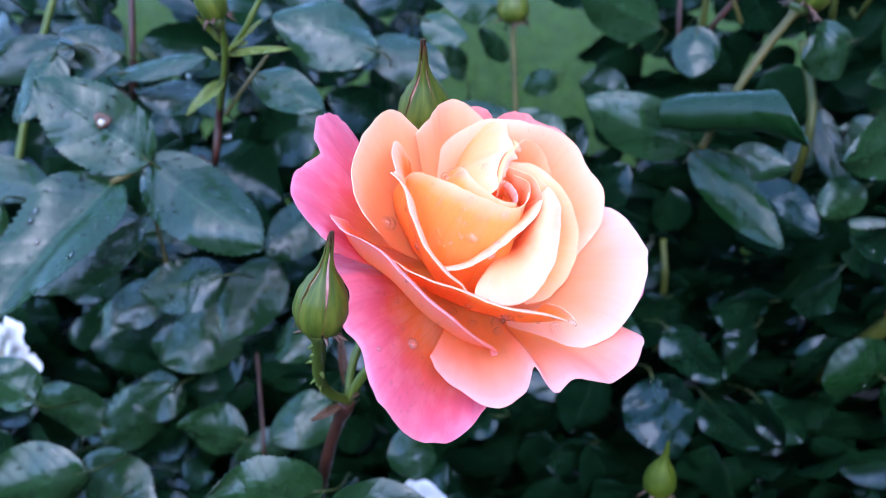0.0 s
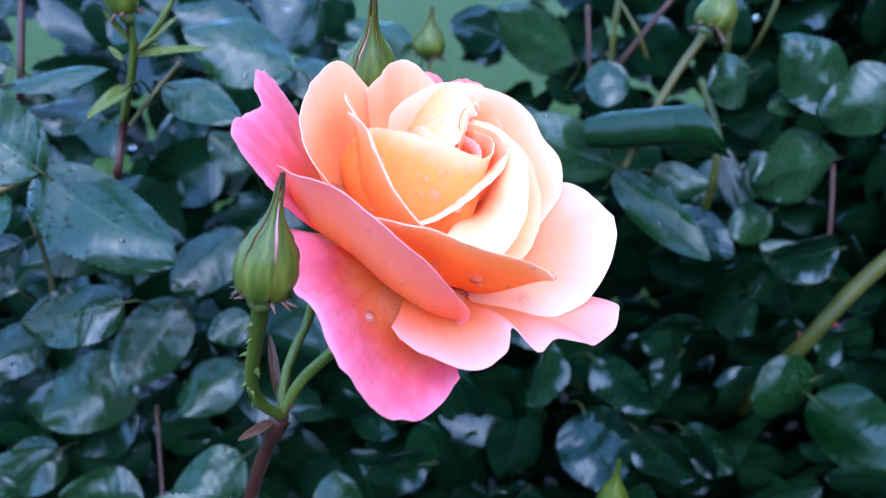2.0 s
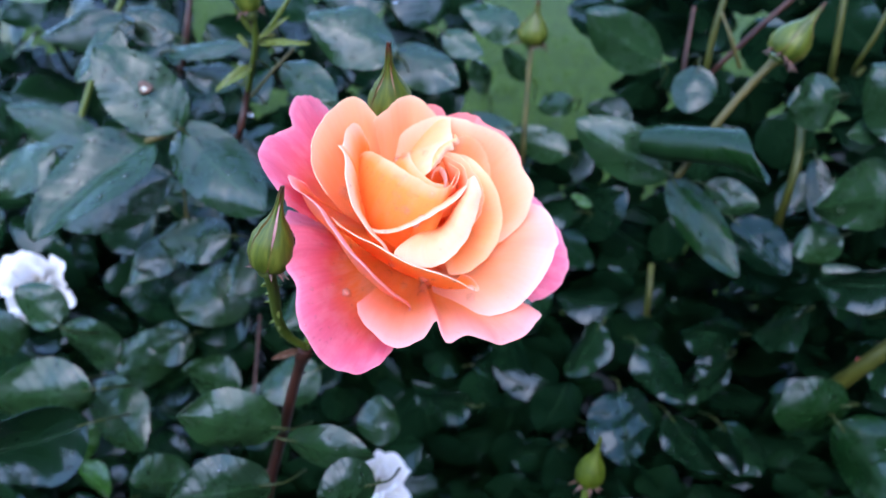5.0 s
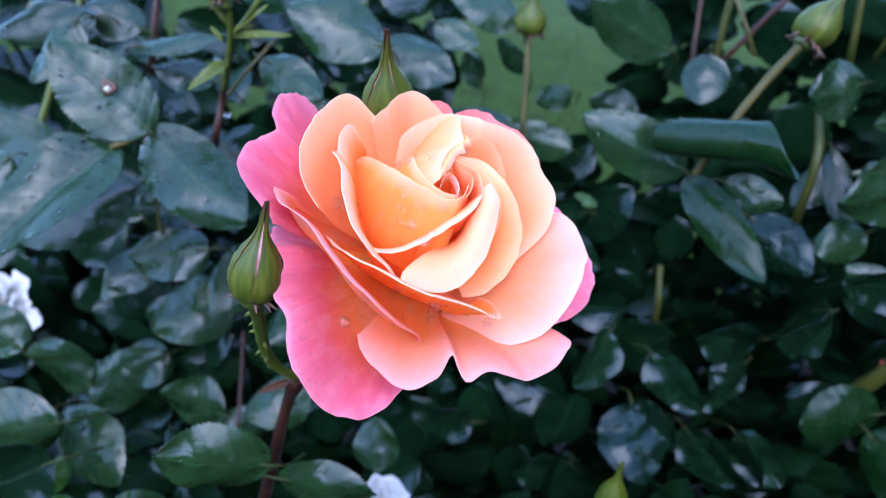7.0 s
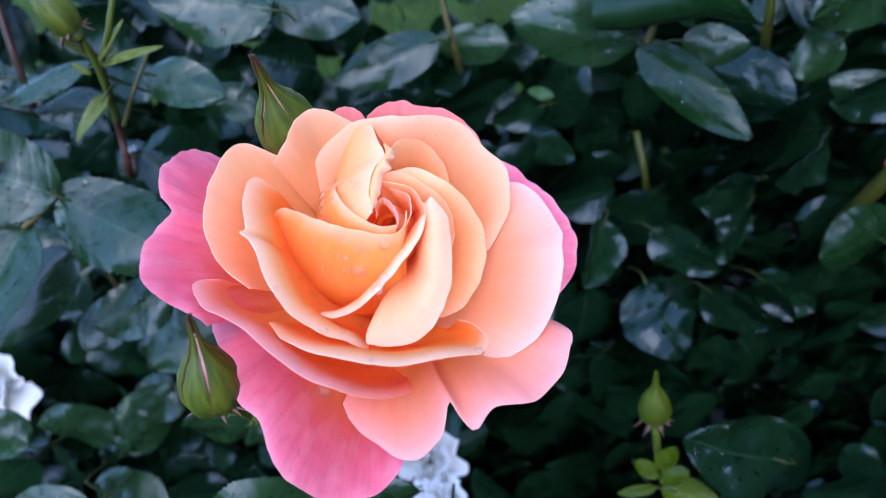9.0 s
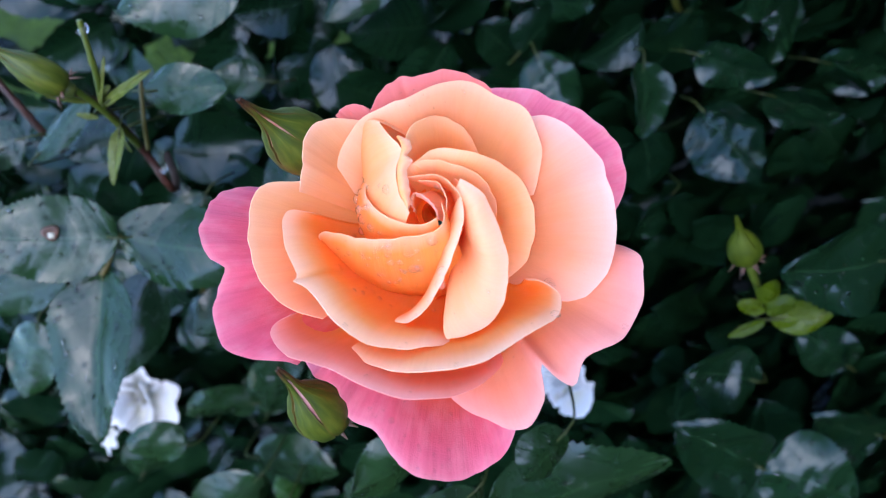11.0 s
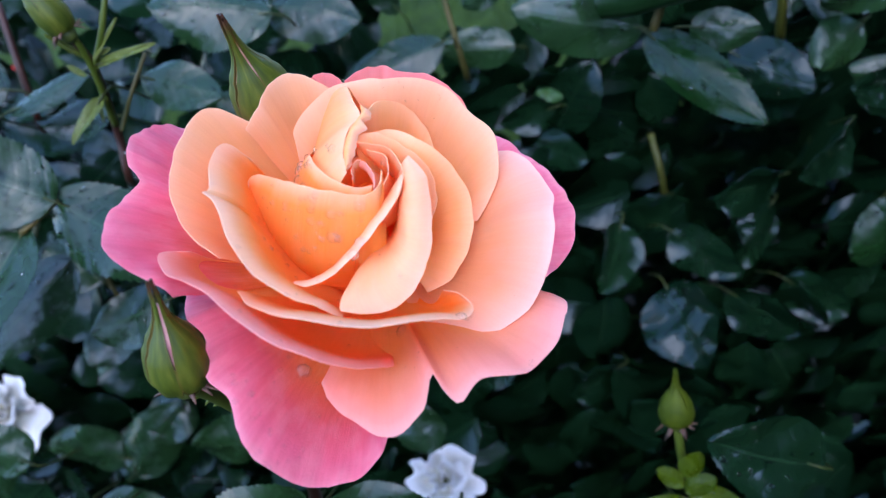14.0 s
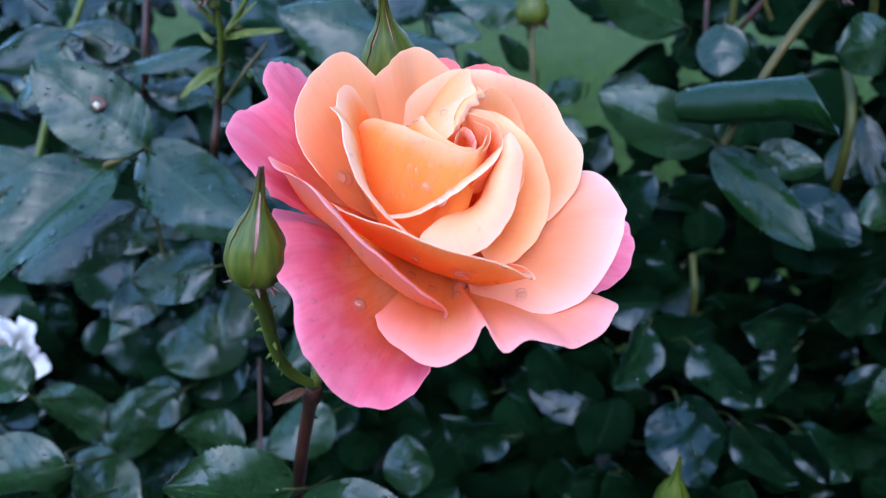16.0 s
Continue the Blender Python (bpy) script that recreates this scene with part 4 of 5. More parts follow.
c = cane("rose cane with broad leaves against the lawn")
stem(c, [(-0.1001, 0.2995, 0.7127), (-0.0971, 0.2829, 0.6907), (-0.0942, 0.2652, 0.6702)], 0.0009, 0.0009, RED_STEM)
leaf(c, (-0.031, 0.330, 0.866), (-0.078, 0.330, 0.883), 0.035)
leaf(c, (-0.036, 0.349, 0.865), (0.003, 0.337, 0.852), 0.028)
leaf(c, (-0.011, 0.368, 0.873), (0.013, 0.363, 0.864), 0.017)
leaf(c, (0.035, 0.364, 0.824), (-0.021, 0.359, 0.816), 0.026)
leaf(c, (-0.055, 0.337, 0.819), (-0.072, 0.341, 0.835), 0.018)
leaf(c, (0.032, 0.414, 0.869), (-0.007, 0.411, 0.880), 0.026)
leaf(c, (-0.055, 0.418, 0.875), (-0.100, 0.423, 0.885), 0.031)
leaf(c, (0.042, 0.442, 0.833), (0.021, 0.430, 0.854), 0.016)
leaf(c, (0.072, 0.437, 0.824), (0.049, 0.420, 0.821), 0.018)
leaf(c, (0.014, 0.435, 0.822), (0.002, 0.434, 0.845), 0.018)

c = cane("low rose cane with dark glossy leaves near the white blooms")
leaf(c, (-0.043, 0.175, 0.749), (-0.080, 0.162, 0.760), 0.030, face=SLANT)
leaf(c, (-0.153, 0.214, 0.716), (-0.203, 0.200, 0.709), 0.034, face=SLANT)
leaf(c, (-0.144, 0.194, 0.714), (-0.193, 0.176, 0.700), 0.044, face=OUTWARD, tone=4)
leaf(c, (-0.173, 0.240, 0.694), (-0.135, 0.219, 0.674), 0.035, face=SLANT)
leaf(c, (-0.039, 0.152, 0.742), (-0.075, 0.140, 0.739), 0.027, face=SLANT)
leaf(c, (-0.040, 0.173, 0.745), (-0.003, 0.172, 0.744), 0.019, face=SLANT)
leaf(c, (0.001, 0.155, 0.748), (-0.019, 0.145, 0.748), 0.025, face=SLANT)
leaf(c, (-0.014, 0.236, 0.686), (-0.016, 0.249, 0.709), 0.023, face=SLANT, stalked=False)
leaf(c, (-0.193, 0.295, 0.664), (-0.232, 0.301, 0.681), 0.034, face=SLANT)
leaf(c, (-0.192, 0.290, 0.654), (-0.151, 0.304, 0.687), 0.033, face=SLANT)
leaf(c, (-0.105, 0.276, 0.672), (-0.143, 0.280, 0.678), 0.031, face=SLANT)
leaf(c, (-0.273, 0.278, 0.675), (-0.245, 0.287, 0.691), 0.031, face=SLANT)
leaf(c, (-0.190, 0.234, 0.641), (-0.179, 0.245, 0.660), 0.016, tone=1, face=SLANT)
leaf(c, (-0.155, 0.211, 0.644), (-0.175, 0.220, 0.659), 0.019, tone=1, face=OUTWARD)
leaf(c, (-0.103, 0.204, 0.674), (-0.132, 0.200, 0.675), 0.028, face=SLANT)
leaf(c, (-0.131, 0.315, 0.698), (-0.166, 0.319, 0.705), 0.032, face=SLANT)
leaf(c, (-0.083, 0.276, 0.671), (-0.112, 0.271, 0.663), 0.022, face=SLANT)
leaf(c, (-0.183, 0.239, 0.733), (-0.206, 0.243, 0.750), 0.024)
leaf(c, (-0.060, 0.286, 0.690), (-0.091, 0.270, 0.678), 0.029)
leaf(c, (-0.149, 0.307, 0.684), (-0.174, 0.295, 0.672), 0.030)

c = cane("rose cane with dark leaves, one rolled into a tube")
STALK = [(0.1172, 0.2993, 0.8300), (0.1295, 0.3011, 0.8583), (0.1397, 0.3040, 0.8759), (0.1496, 0.3055, 0.8912)]
stem(c, STALK, 0.0018, 0.002, TAN_STEM, ((0.98, 0.4),))
stem(c, [(0.1284, 0.4044, 0.8945), (0.1270, 0.3890, 0.8680), (0.1290, 0.3886, 0.8500)], 0.0012, 0.0014, RED_STEM)
stem(c, [(0.1402, 0.3891, 0.9074), (0.1383, 0.3853, 0.8834), (0.1403, 0.3891, 0.8566)], 0.0017, 0.0019, OLIVE_STEM)
stem(c, [(0.1804, 0.3894, 0.9118), (0.1616, 0.3861, 0.8899), (0.1428, 0.3895, 0.8601)], 0.0015, 0.0017, RED_STEM)
stem(c, [(0.1375, 0.3777, 0.8972), (0.1442, 0.3685, 0.8846), (0.1524, 0.3686, 0.8705)], 0.0007, 0.0011, TAN_STEM, name="dry_stalk")
stem(c, [(0.1988, 0.3833, 0.9127), (0.2008, 0.3794, 0.8930), (0.2060, 0.3830, 0.8677)], 0.0017, 0.0019, OLIVE_STEM)
stem(c, [(0.2079, 0.3474, 0.9139), (0.2049, 0.3460, 0.8977), (0.2042, 0.3536, 0.8801)], 0.0012, 0.0013, OLIVE_STEM)
stem(c, [(0.1934, 0.3830, 0.8574), (0.1877, 0.3438, 0.8314), (0.1897, 0.3464, 0.7940)], 0.0022, 0.0024, OLIVE_STEM)
stem(c, [(0.2372, 0.3168, 0.8268), (0.2336, 0.3052, 0.8066), (0.2348, 0.3007, 0.7821)], 0.0011, 0.0011, RED_STEM)
THICK = [(0.3300, 0.2950, 0.8500), (0.2950, 0.3020, 0.8050), (0.2649, 0.3084, 0.7617), (0.2454, 0.3094, 0.7299), (0.2395, 0.3310, 0.6833), (0.2439, 0.3654, 0.6169)]
stem(c, THICK, 0.0042, 0.0048, OLIVE_STEM)
thorns(c, THICK, 0.005, 5, 8, RED_THORN, 2.6)
leaf(c, (0.110, 0.365, 0.869), (0.065, 0.355, 0.894), 0.030, face=SLANT)
leaf(c, (0.116, 0.308, 0.828), (0.065, 0.310, 0.849), 0.029, face=SLANT)
rolled_leaf(c, (0.099, 0.302, 0.846), (0.146, 0.272, 0.858), 0.0088)
leaf(c, (0.116, 0.306, 0.827), (0.146, 0.262, 0.799), 0.021, face=OUTWARD, tone=6)
leaf(c, (0.131, 0.298, 0.828), (0.156, 0.290, 0.823), 0.017, face=SLANT)
leaf(c, (0.131, 0.371, 0.869), (0.127, 0.353, 0.847), 0.024, face=SLANT)
leaf(c, (0.197, 0.341, 0.868), (0.170, 0.332, 0.862), 0.029, face=SLANT)
leaf(c, (0.233, 0.314, 0.856), (0.198, 0.323, 0.888), 0.033, face=SLANT)
leaf(c, (0.235, 0.332, 0.862), (0.198, 0.323, 0.854), 0.017, face=SLANT)
leaf(c, (0.242, 0.322, 0.828), (0.189, 0.308, 0.820), 0.037, face=SLANT)
leaf(c, (0.235, 0.295, 0.789), (0.195, 0.293, 0.786), 0.029, face=DOWNWARD, tone=4)
leaf(c, (0.204, 0.308, 0.760), (0.175, 0.291, 0.749), 0.035, face=UNDER, cup=0.5, fold=0.08, tone=4)
leaf(c, (0.179, 0.317, 0.734), (0.144, 0.312, 0.734), 0.033, face=UNDER, cup=0.5, fold=0.08, tone=4)
leaf(c, (0.264, 0.308, 0.727), (0.246, 0.307, 0.726), 0.027, face=DOWNWARD, tone=4)
leaf(c, (0.225, 0.274, 0.727), (0.186, 0.266, 0.721), 0.036, face=OUTWARD, tone=6)
leaf(c, (0.218, 0.266, 0.721), (0.240, 0.228, 0.706), 0.042, face=DOWNWARD, tone=6)
leaf(c, (0.217, 0.362, 0.779), (0.179, 0.360, 0.784), 0.028, face=DOWNWARD, tone=4)
leaf(c, (0.187, 0.363, 0.764), (0.219, 0.350, 0.758), 0.028, face=DOWNWARD, tone=4)
leaf(c, (0.105, 0.390, 0.827), (0.077, 0.389, 0.834), 0.021, face=SLANT)
leaf(c, (0.246, 0.383, 0.815), (0.229, 0.369, 0.791), 0.023, face=SLANT)
leaf(c, (0.2397, 0.3035, 0.7704), (0.2075, 0.3180, 0.7826), 0.021, face=SLANT)
leaf(c, (0.2193, 0.3828, 0.8095), (0.1977, 0.3739, 0.7873), 0.021)
leaf(c, (0.2150, 0.3878, 0.8186), (0.2275, 0.3520, 0.7736), 0.016, face=SLANT)
leaf(c, (0.1644, 0.3441, 0.7916), (0.1906, 0.3131, 0.7782), 0.027, face=OUTWARD, tone=4)
leaf(c, (0.2602, 0.3116, 0.8684), (0.2190, 0.3121, 0.8529), 0.036, face=SLANT)
leaf(c, (0.2181, 0.3299, 0.7960), (0.1942, 0.3227, 0.7843), 0.024, face=SLANT)
leaf(c, (0.1816, 0.3300, 0.7091), (0.1610, 0.3165, 0.6965), 0.024, face=OUTWARD, tone=4)

c = cane("shaded rose cane with very dark wet leaves")
FAR = [(0.0423, 0.3795, 0.8008), (0.0401, 0.3908, 0.8373), (0.0386, 0.4035, 0.8651)]
LOW = [(0.0879, 0.1944, 0.6987), (0.0877, 0.1969, 0.7115), (0.0880, 0.2001, 0.7195)]
stem(c, FAR, 0.0017, 0.0014, TAN_STEM)
stem(c, LOW, 0.0016, 0.0016, GREEN_STEM)
stem(c, [(0.1401, 0.3691, 0.6653), (0.1325, 0.3539, 0.7229), (0.1316, 0.3666, 0.7450)], 0.0019, 0.0017, OLIVE_STEM)
leaf(c, (0.0870, 0.3590, 0.7820), (0.0740, 0.3595, 0.7885), 0.007, tone=1)
leaf(c, (0.101, 0.321, 0.725), (0.083, 0.298, 0.702), 0.031, face=DOWNWARD, tone=4)
leaf(c, (0.116, 0.303, 0.693), (0.123, 0.265, 0.670), 0.042, face=UNDER, roll=6, cup=0.5, fold=0.05, tone=4)
leaf(c, (0.124, 0.316, 0.717), (0.153, 0.298, 0.694), 0.026, face=DOWNWARD, tone=4)
leaf(c, (0.183, 0.340, 0.699), (0.163, 0.325, 0.674), 0.024, face=DOWNWARD, tone=4)
leaf(c, (0.148, 0.304, 0.679), (0.177, 0.283, 0.659), 0.031, face=UNDER, cup=0.5, fold=0.08, tone=4)
leaf(c, (0.182, 0.313, 0.670), (0.209, 0.297, 0.649), 0.028, face=DOWNWARD, tone=4)
leaf(c, (0.032, 0.298, 0.669), (-0.004, 0.299, 0.669), 0.030, face=DOWNWARD, tone=4)
leaf(c, (0.049, 0.362, 0.737), (0.082, 0.367, 0.746), 0.027, face=DOWNWARD, tone=4)
leaf(c, (0.083, 0.361, 0.777), (0.053, 0.360, 0.776), 0.021, face=DOWNWARD, tone=4)
leaf(c, (0.070, 0.378, 0.807), (0.032, 0.383, 0.815), 0.022, face=SLANT)
leaf(c, (0.071, 0.320, 0.664), (0.044, 0.315, 0.655), 0.024, face=DOWNWARD, tone=4)
leaf(c, (0.089, 0.306, 0.639), (0.057, 0.294, 0.637), 0.029, face=DOWNWARD, tone=4)
leaf(c, (0.028, 0.327, 0.677), (0.053, 0.332, 0.685), 0.028, face=DOWNWARD, tone=4)
leaf(c, (-0.049, 0.157, 0.701), (0.026, 0.147, 0.701), 0.045, face=SLANT)
leaf(c, (0.135, 0.184, 0.698), (0.095, 0.185, 0.725), 0.035, face=FACING, tone=4)
leaf(c, (0.056, 0.158, 0.610), (0.030, 0.175, 0.657), 0.042, face=FACING, tone=4)
leaf(c, (0.056, 0.158, 0.610), (0.087, 0.135, 0.587), 0.046, face=FACING, tone=4)
leaf(c, (0.075, 0.195, 0.616), (0.046, 0.204, 0.640), 0.034, face=FACING, tone=4)
leaf(c, (0.114, 0.159, 0.579), (0.088, 0.169, 0.613), 0.037, face=FACING, tone=4)
leaf(c, (0.058, 0.350, 0.741), (0.054, 0.322, 0.709), 0.032, face=OUTWARD, tone=4)
leaf(c, (0.121, 0.197, 0.577), (0.106, 0.215, 0.608), 0.029, face=FACING, tone=4)
leaf(c, (0.086, 0.188, 0.697), (0.077, 0.191, 0.706), 0.007, tone=5)
leaf(c, (0.087, 0.189, 0.700), (0.093, 0.190, 0.713), 0.009, tone=5)
leaf(c, (0.086, 0.187, 0.694), (0.097, 0.185, 0.702), 0.009, tone=5)
leaf(c, (0.087, 0.187, 0.690), (0.108, 0.179, 0.685), 0.014, tone=5)
leaf(c, (0.084, 0.186, 0.693), (0.068, 0.186, 0.694), 0.005, tone=5, fold=0.5)

bud(SHOOT[-1], Vector(SHOOT[-1]) + Vector((-0.007, 0.0, 0.030)), 0.0046, "small green bud topping a thin red shoot", "green", 40)
bud(FAR[-1], Vector(FAR[-1]) + Vector((0.001, -0.003, 0.026)), 0.0075, "small closed green rose bud on a thin stalk", "green", 10)
bud(LOW[-1], Vector(LOW[-1]) + Vector((0.002, 0.004, 0.024)), 0.0052, "small yellow-green rose bud low in the bush", "lime", 30)
bud(STALK[-1], Vector(STALK[-1]) + Vector((0.014, 0.004, 0.024)), 0.0073, "knobbly pale green rose bud on a thick stalk", "green", 30)


# ---- rain drops on the bloom ----
def petal_faces():
    """All petals of the bloom as one tree, to rest the drops on."""
    verts, faces = [], []
    for ob in rose.children:
        if ob.type == "MESH" and ob.name.startswith("petal"):
            k = len(verts)
            verts += [ROSE @ v.co for v in ob.data.vertices]
            faces += [[i + k for i in f.vertices] for f in ob.data.polygons]
    return BVHTree.FromPolygons(verts, faces)


PETALS = petal_faces()


def drop(place, normal, r):
    """A single bead of rain resting on a petal."""
    n = Vector(normal).normalized()
    hit, face, _, _ = PETALS.ray_cast(Vector(place) + n * 0.003, -n, 0.008)
    if hit:
        place, normal = hit, face if face.dot(n) > 0 else -face
    bm = bmesh.new()
    bmesh.ops.create_icosphere(bm, subdivisions=3, radius=r * (1.1 if r > 0.0006 else 1.2))
    for v in bm.verts:
        v.co.z *= 0.85 if v.co.z > 0 else 0.25
        v.co.x *= 1 + 0.12 * noise.noise(Vector(place) * 900)
    for f in bm.faces:
        f.smooth = True
    ob = tagged(part("water_drop", bm, water), "clear bead of rain resting on a rose petal", "water drop", "rain drops")
    ob.matrix_basis = upright(place, Vector(place) + Vector(normal))
    return ob


drop((-0.0144, 0.1655, 0.8622), (0.90, -0.31, 0.30), 0.0019)
drop((-0.0079, 0.1405, 0.8415), (0.66, -0.15, 0.73), 0.0013)
drop((0.0052, 0.1363, 0.8533), (-0.40, -0.70, -0.60), 0.0009)
drop((0.0155, 0.1372, 0.8494), (-0.08, -0.72, -0.69), 0.0014)
drop((0.0145, 0.1376, 0.8488), (-0.2, -0.72, -0.65), 0.0010)
drop((0.0250, 0.1290, 0.8573), (-0.13, -0.67, -0.73), 0.0007)
drop((0.0293, 0.1468, 0.8408), (-0.29, -0.24, 0.93), 0.0013)
drop((-0.0112, 0.1381, 0.8452), (0.75, -0.11, 0.65), 0.0005)
drop((-0.0009, 0.1348, 0.8521), (-0.54, -0.62, -0.57), 0.0004)
drop((-0.0163, 0.1446, 0.8543), (0.88, -0.28, 0.37), 0.0005)
drop((0.0148, 0.1492, 0.8729), (-0.06, -1.00, -0.04), 0.0012)
drop((0.0080, 0.1506, 0.8659), (-0.28, -0.96, -0.02), 0.0010)
drop((0.0055, 0.1513, 0.8697), (-0.25, -0.97, -0.01), 0.0008)
drop((0.0067, 0.1508, 0.8767), (-0.35, -0.94, 0.04), 0.0007)
drop((0.0037, 0.1519, 0.8761), (-0.25, -0.97, -0.04), 0.0006)
drop((0.0046, 0.1515, 0.8734), (-0.36, -0.93, 0.04), 0.0008)
drop((-0.0009, 0.1537, 0.8669), (-0.36, -0.93, -0.04), 0.0006)
drop((0.0045, 0.1517, 0.8657), (-0.16, -0.98, -0.09), 0.0005)
drop((-0.0058, 0.1543, 0.8687), (0.92, 0.31, 0.22), 0.0006)
drop((-0.0048, 0.1509, 0.8674), (0.98, 0.16, 0.13), 0.0005)
drop((-0.0034, 0.1540, 0.8581), (0.91, 0.18, 0.37), 0.0005)
drop((0.0004, 0.1718, 0.8733), (-0.71, 0.16, 0.68), 0.0010)
drop((0.0011, 0.1667, 0.8746), (-0.76, -0.02, 0.65), 0.0011)
drop((0.0007, 0.1649, 0.8734), (-0.81, -0.26, 0.53), 0.0011)
drop((-0.0025, 0.1669, 0.8683), (-0.92, -0.24, 0.31), 0.0009)
drop((0.0024, 0.1609, 0.8737), (-0.77, -0.48, 0.42), 0.0010)
drop((0.0209, 0.1614, 0.8750), (-0.66, -0.71, -0.25), 0.0007)
drop((0.0223, 0.1643, 0.8711), (-0.51, -0.86, -0.05), 0.0007)
drop((0.0089, 0.1736, 0.8539), (0.40, -0.67, 0.63), 0.0006)
drop((0.0113, 0.1436, 0.8656), (-0.10, -0.61, 0.78), 0.0011)
drop((0.0107, 0.1622, 0.8799), (-0.54, -0.30, 0.79), 0.0010)
drop((-0.0057, 0.1354, 0.8787), (0.78, -0.19, 0.60), 0.0005)
drop((0.0297, 0.1309, 0.8548), (0.59, 0.28, 0.76), 0.0010)
drop((-0.0185, 0.1334, 0.8508), (0.44, -0.09, 0.89), 0.0004)
drop((-0.0148, 0.1298, 0.8481), (0.66, -0.14, 0.74), 0.0005)
drop((-0.0175, 0.1278, 0.8493), (0.29, -0.22, 0.93), 0.0006)
drop((-0.0118, 0.1235, 0.8438), (0.76, -0.17, 0.63), 0.0004)
drop((-0.0076, 0.1225, 0.8375), (0.80, -0.20, 0.56), 0.0004)
drop((-0.0154, 0.1636, 0.8634), (0.92, -0.18, 0.34), 0.0017)
drop((0.0024, 0.1544, 0.8415), (0.46, -0.10, 0.88), 0.0012)
drop((0.0078, 0.1523, 0.8390), (0.18, -0.09, 0.98), 0.0011)
drop((0.0145, 0.1514, 0.8405), (-0.65, -0.01, 0.76), 0.0018)
drop((0.0144, 0.1468, 0.8403), (-0.67, -0.01, 0.74), 0.0013)
drop((0.0292, 0.1479, 0.8411), (-0.25, -0.17, 0.95), 0.0014)
drop((-0.0125, 0.1504, 0.8475), (0.86, -0.41, 0.31), 0.0008)
drop((-0.0076, 0.1404, 0.8412), (0.73, -0.13, 0.68), 0.0015)
drop((-0.0150, 0.1297, 0.8483), (0.66, -0.14, 0.74), 0.0007)
drop((-0.0118, 0.1228, 0.8437), (0.73, -0.15, 0.67), 0.0005)
drop((-0.0041, 0.1563, 0.8621), (-0.70, -0.71, -0.05), 0.0010)
drop((0.0037, 0.1517, 0.8707), (-0.37, -0.93, 0.04), 0.0009)
drop((0.0070, 0.1509, 0.8664), (-0.29, -0.96, -0.01), 0.0013)
drop((-0.0069, 0.1595, 0.8702), (-0.78, -0.60, 0.16), 0.0009)
drop((-0.0005, 0.1542, 0.8748), (-0.56, -0.82, 0.14), 0.0006)
drop((0.0059, 0.1511, 0.8757), (-0.35, -0.94, 0.03), 0.0007)
drop((0.0084, 0.1505, 0.8718), (-0.38, -0.93, 0.06), 0.0010)
drop((0.0129, 0.1454, 0.8671), (-0.34, -0.21, 0.92), 0.0010)
drop((-0.0063, 0.1600, 0.8741), (-0.71, -0.69, 0.17), 0.0004)
drop((-0.0016, 0.1543, 0.8708), (-0.61, -0.79, 0.10), 0.0004)
drop((0.0405, 0.1294, 0.8402), (0.17, -0.10, 0.98), 0.0007)
drop((-0.0148, 0.1467, 0.8521), (0.88, -0.48, -0.02), 0.0004)
drop((-0.0043, 0.1467, 0.8395), (0.62, -0.24, 0.74), 0.0005)
drop((-0.0180, 0.1317, 0.8503), (0.38, -0.17, 0.91), 0.0006)
drop((-0.0146, 0.1245, 0.8467), (0.63, -0.20, 0.75), 0.0004)
drop((-0.0054, 0.1310, 0.8364), (0.76, -0.12, 0.64), 0.0004)
drop((-0.0130, 0.1692, 0.8633), (0.85, -0.48, 0.21), 0.0013)
drop((0.0143, 0.1471, 0.8463), (-0.23, -0.58, -0.78), 0.0005)
drop((0.0173, 0.1429, 0.8488), (-0.15, -0.66, -0.73), 0.0006)
drop((0.0185, 0.1379, 0.8532), (-0.07, -0.63, -0.77), 0.0005)
drop((-0.0087, 0.1568, 0.8467), (0.82, -0.52, 0.23), 0.0005)
drop((0.0235, 0.1415, 0.8486), (-0.08, -0.65, -0.76), 0.0005)
drop((-0.0045, 0.1564, 0.8644), (-0.67, -0.75, -0.02), 0.0004)
drop((0.0088, 0.1507, 0.8605), (-0.20, -0.97, -0.11), 0.0002)
drop((-0.0021, 0.1534, 0.8552), (0.86, 0.23, 0.45), 0.0005)
drop((0.0019, 0.1525, 0.8731), (-0.27, -0.96, -0.03), 0.0004)
drop((0.0020, 0.1525, 0.8637), (-0.25, -0.96, -0.09), 0.0005)
drop((0.0089, 0.1503, 0.8706), (-0.28, -0.96, 0.02), 0.0003)
drop((0.0075, 0.1510, 0.8601), (-0.19, -0.97, -0.11), 0.0002)
drop((0.0104, 0.1499, 0.8719), (-0.26, -0.97, 0.02), 0.0002)
drop((0.0053, 0.1514, 0.8764), (-0.40, -0.92, 0.07), 0.0003)
drop((-0.0034, 0.1565, 0.8571), (0.92, 0.09, 0.38), 0.0005)
drop((-0.0006, 0.1532, 0.8533), (0.69, 0.32, 0.64), 0.0005)
drop((0.0045, 0.1519, 0.8605), (-0.32, -0.95, -0.08), 0.0003)
drop((0.0129, 0.1496, 0.8683), (-0.09, -0.99, -0.06), 0.0003)
drop((0.0053, 0.1513, 0.8702), (-0.25, -0.97, -0.02), 0.0004)
drop((0.0004, 0.1544, 0.8516), (0.63, 0.36, 0.69), 0.0005)
drop((0.0038, 0.1517, 0.8676), (-0.22, -0.97, -0.04), 0.0003)
drop((0.0040, 0.1517, 0.8669), (-0.26, -0.96, -0.02), 0.0003)
drop((0.0098, 0.1445, 0.8654), (-0.51, 0.23, 0.83), 0.0002)
drop((0.0072, 0.1422, 0.8642), (-0.03, -0.57, 0.82), 0.0003)
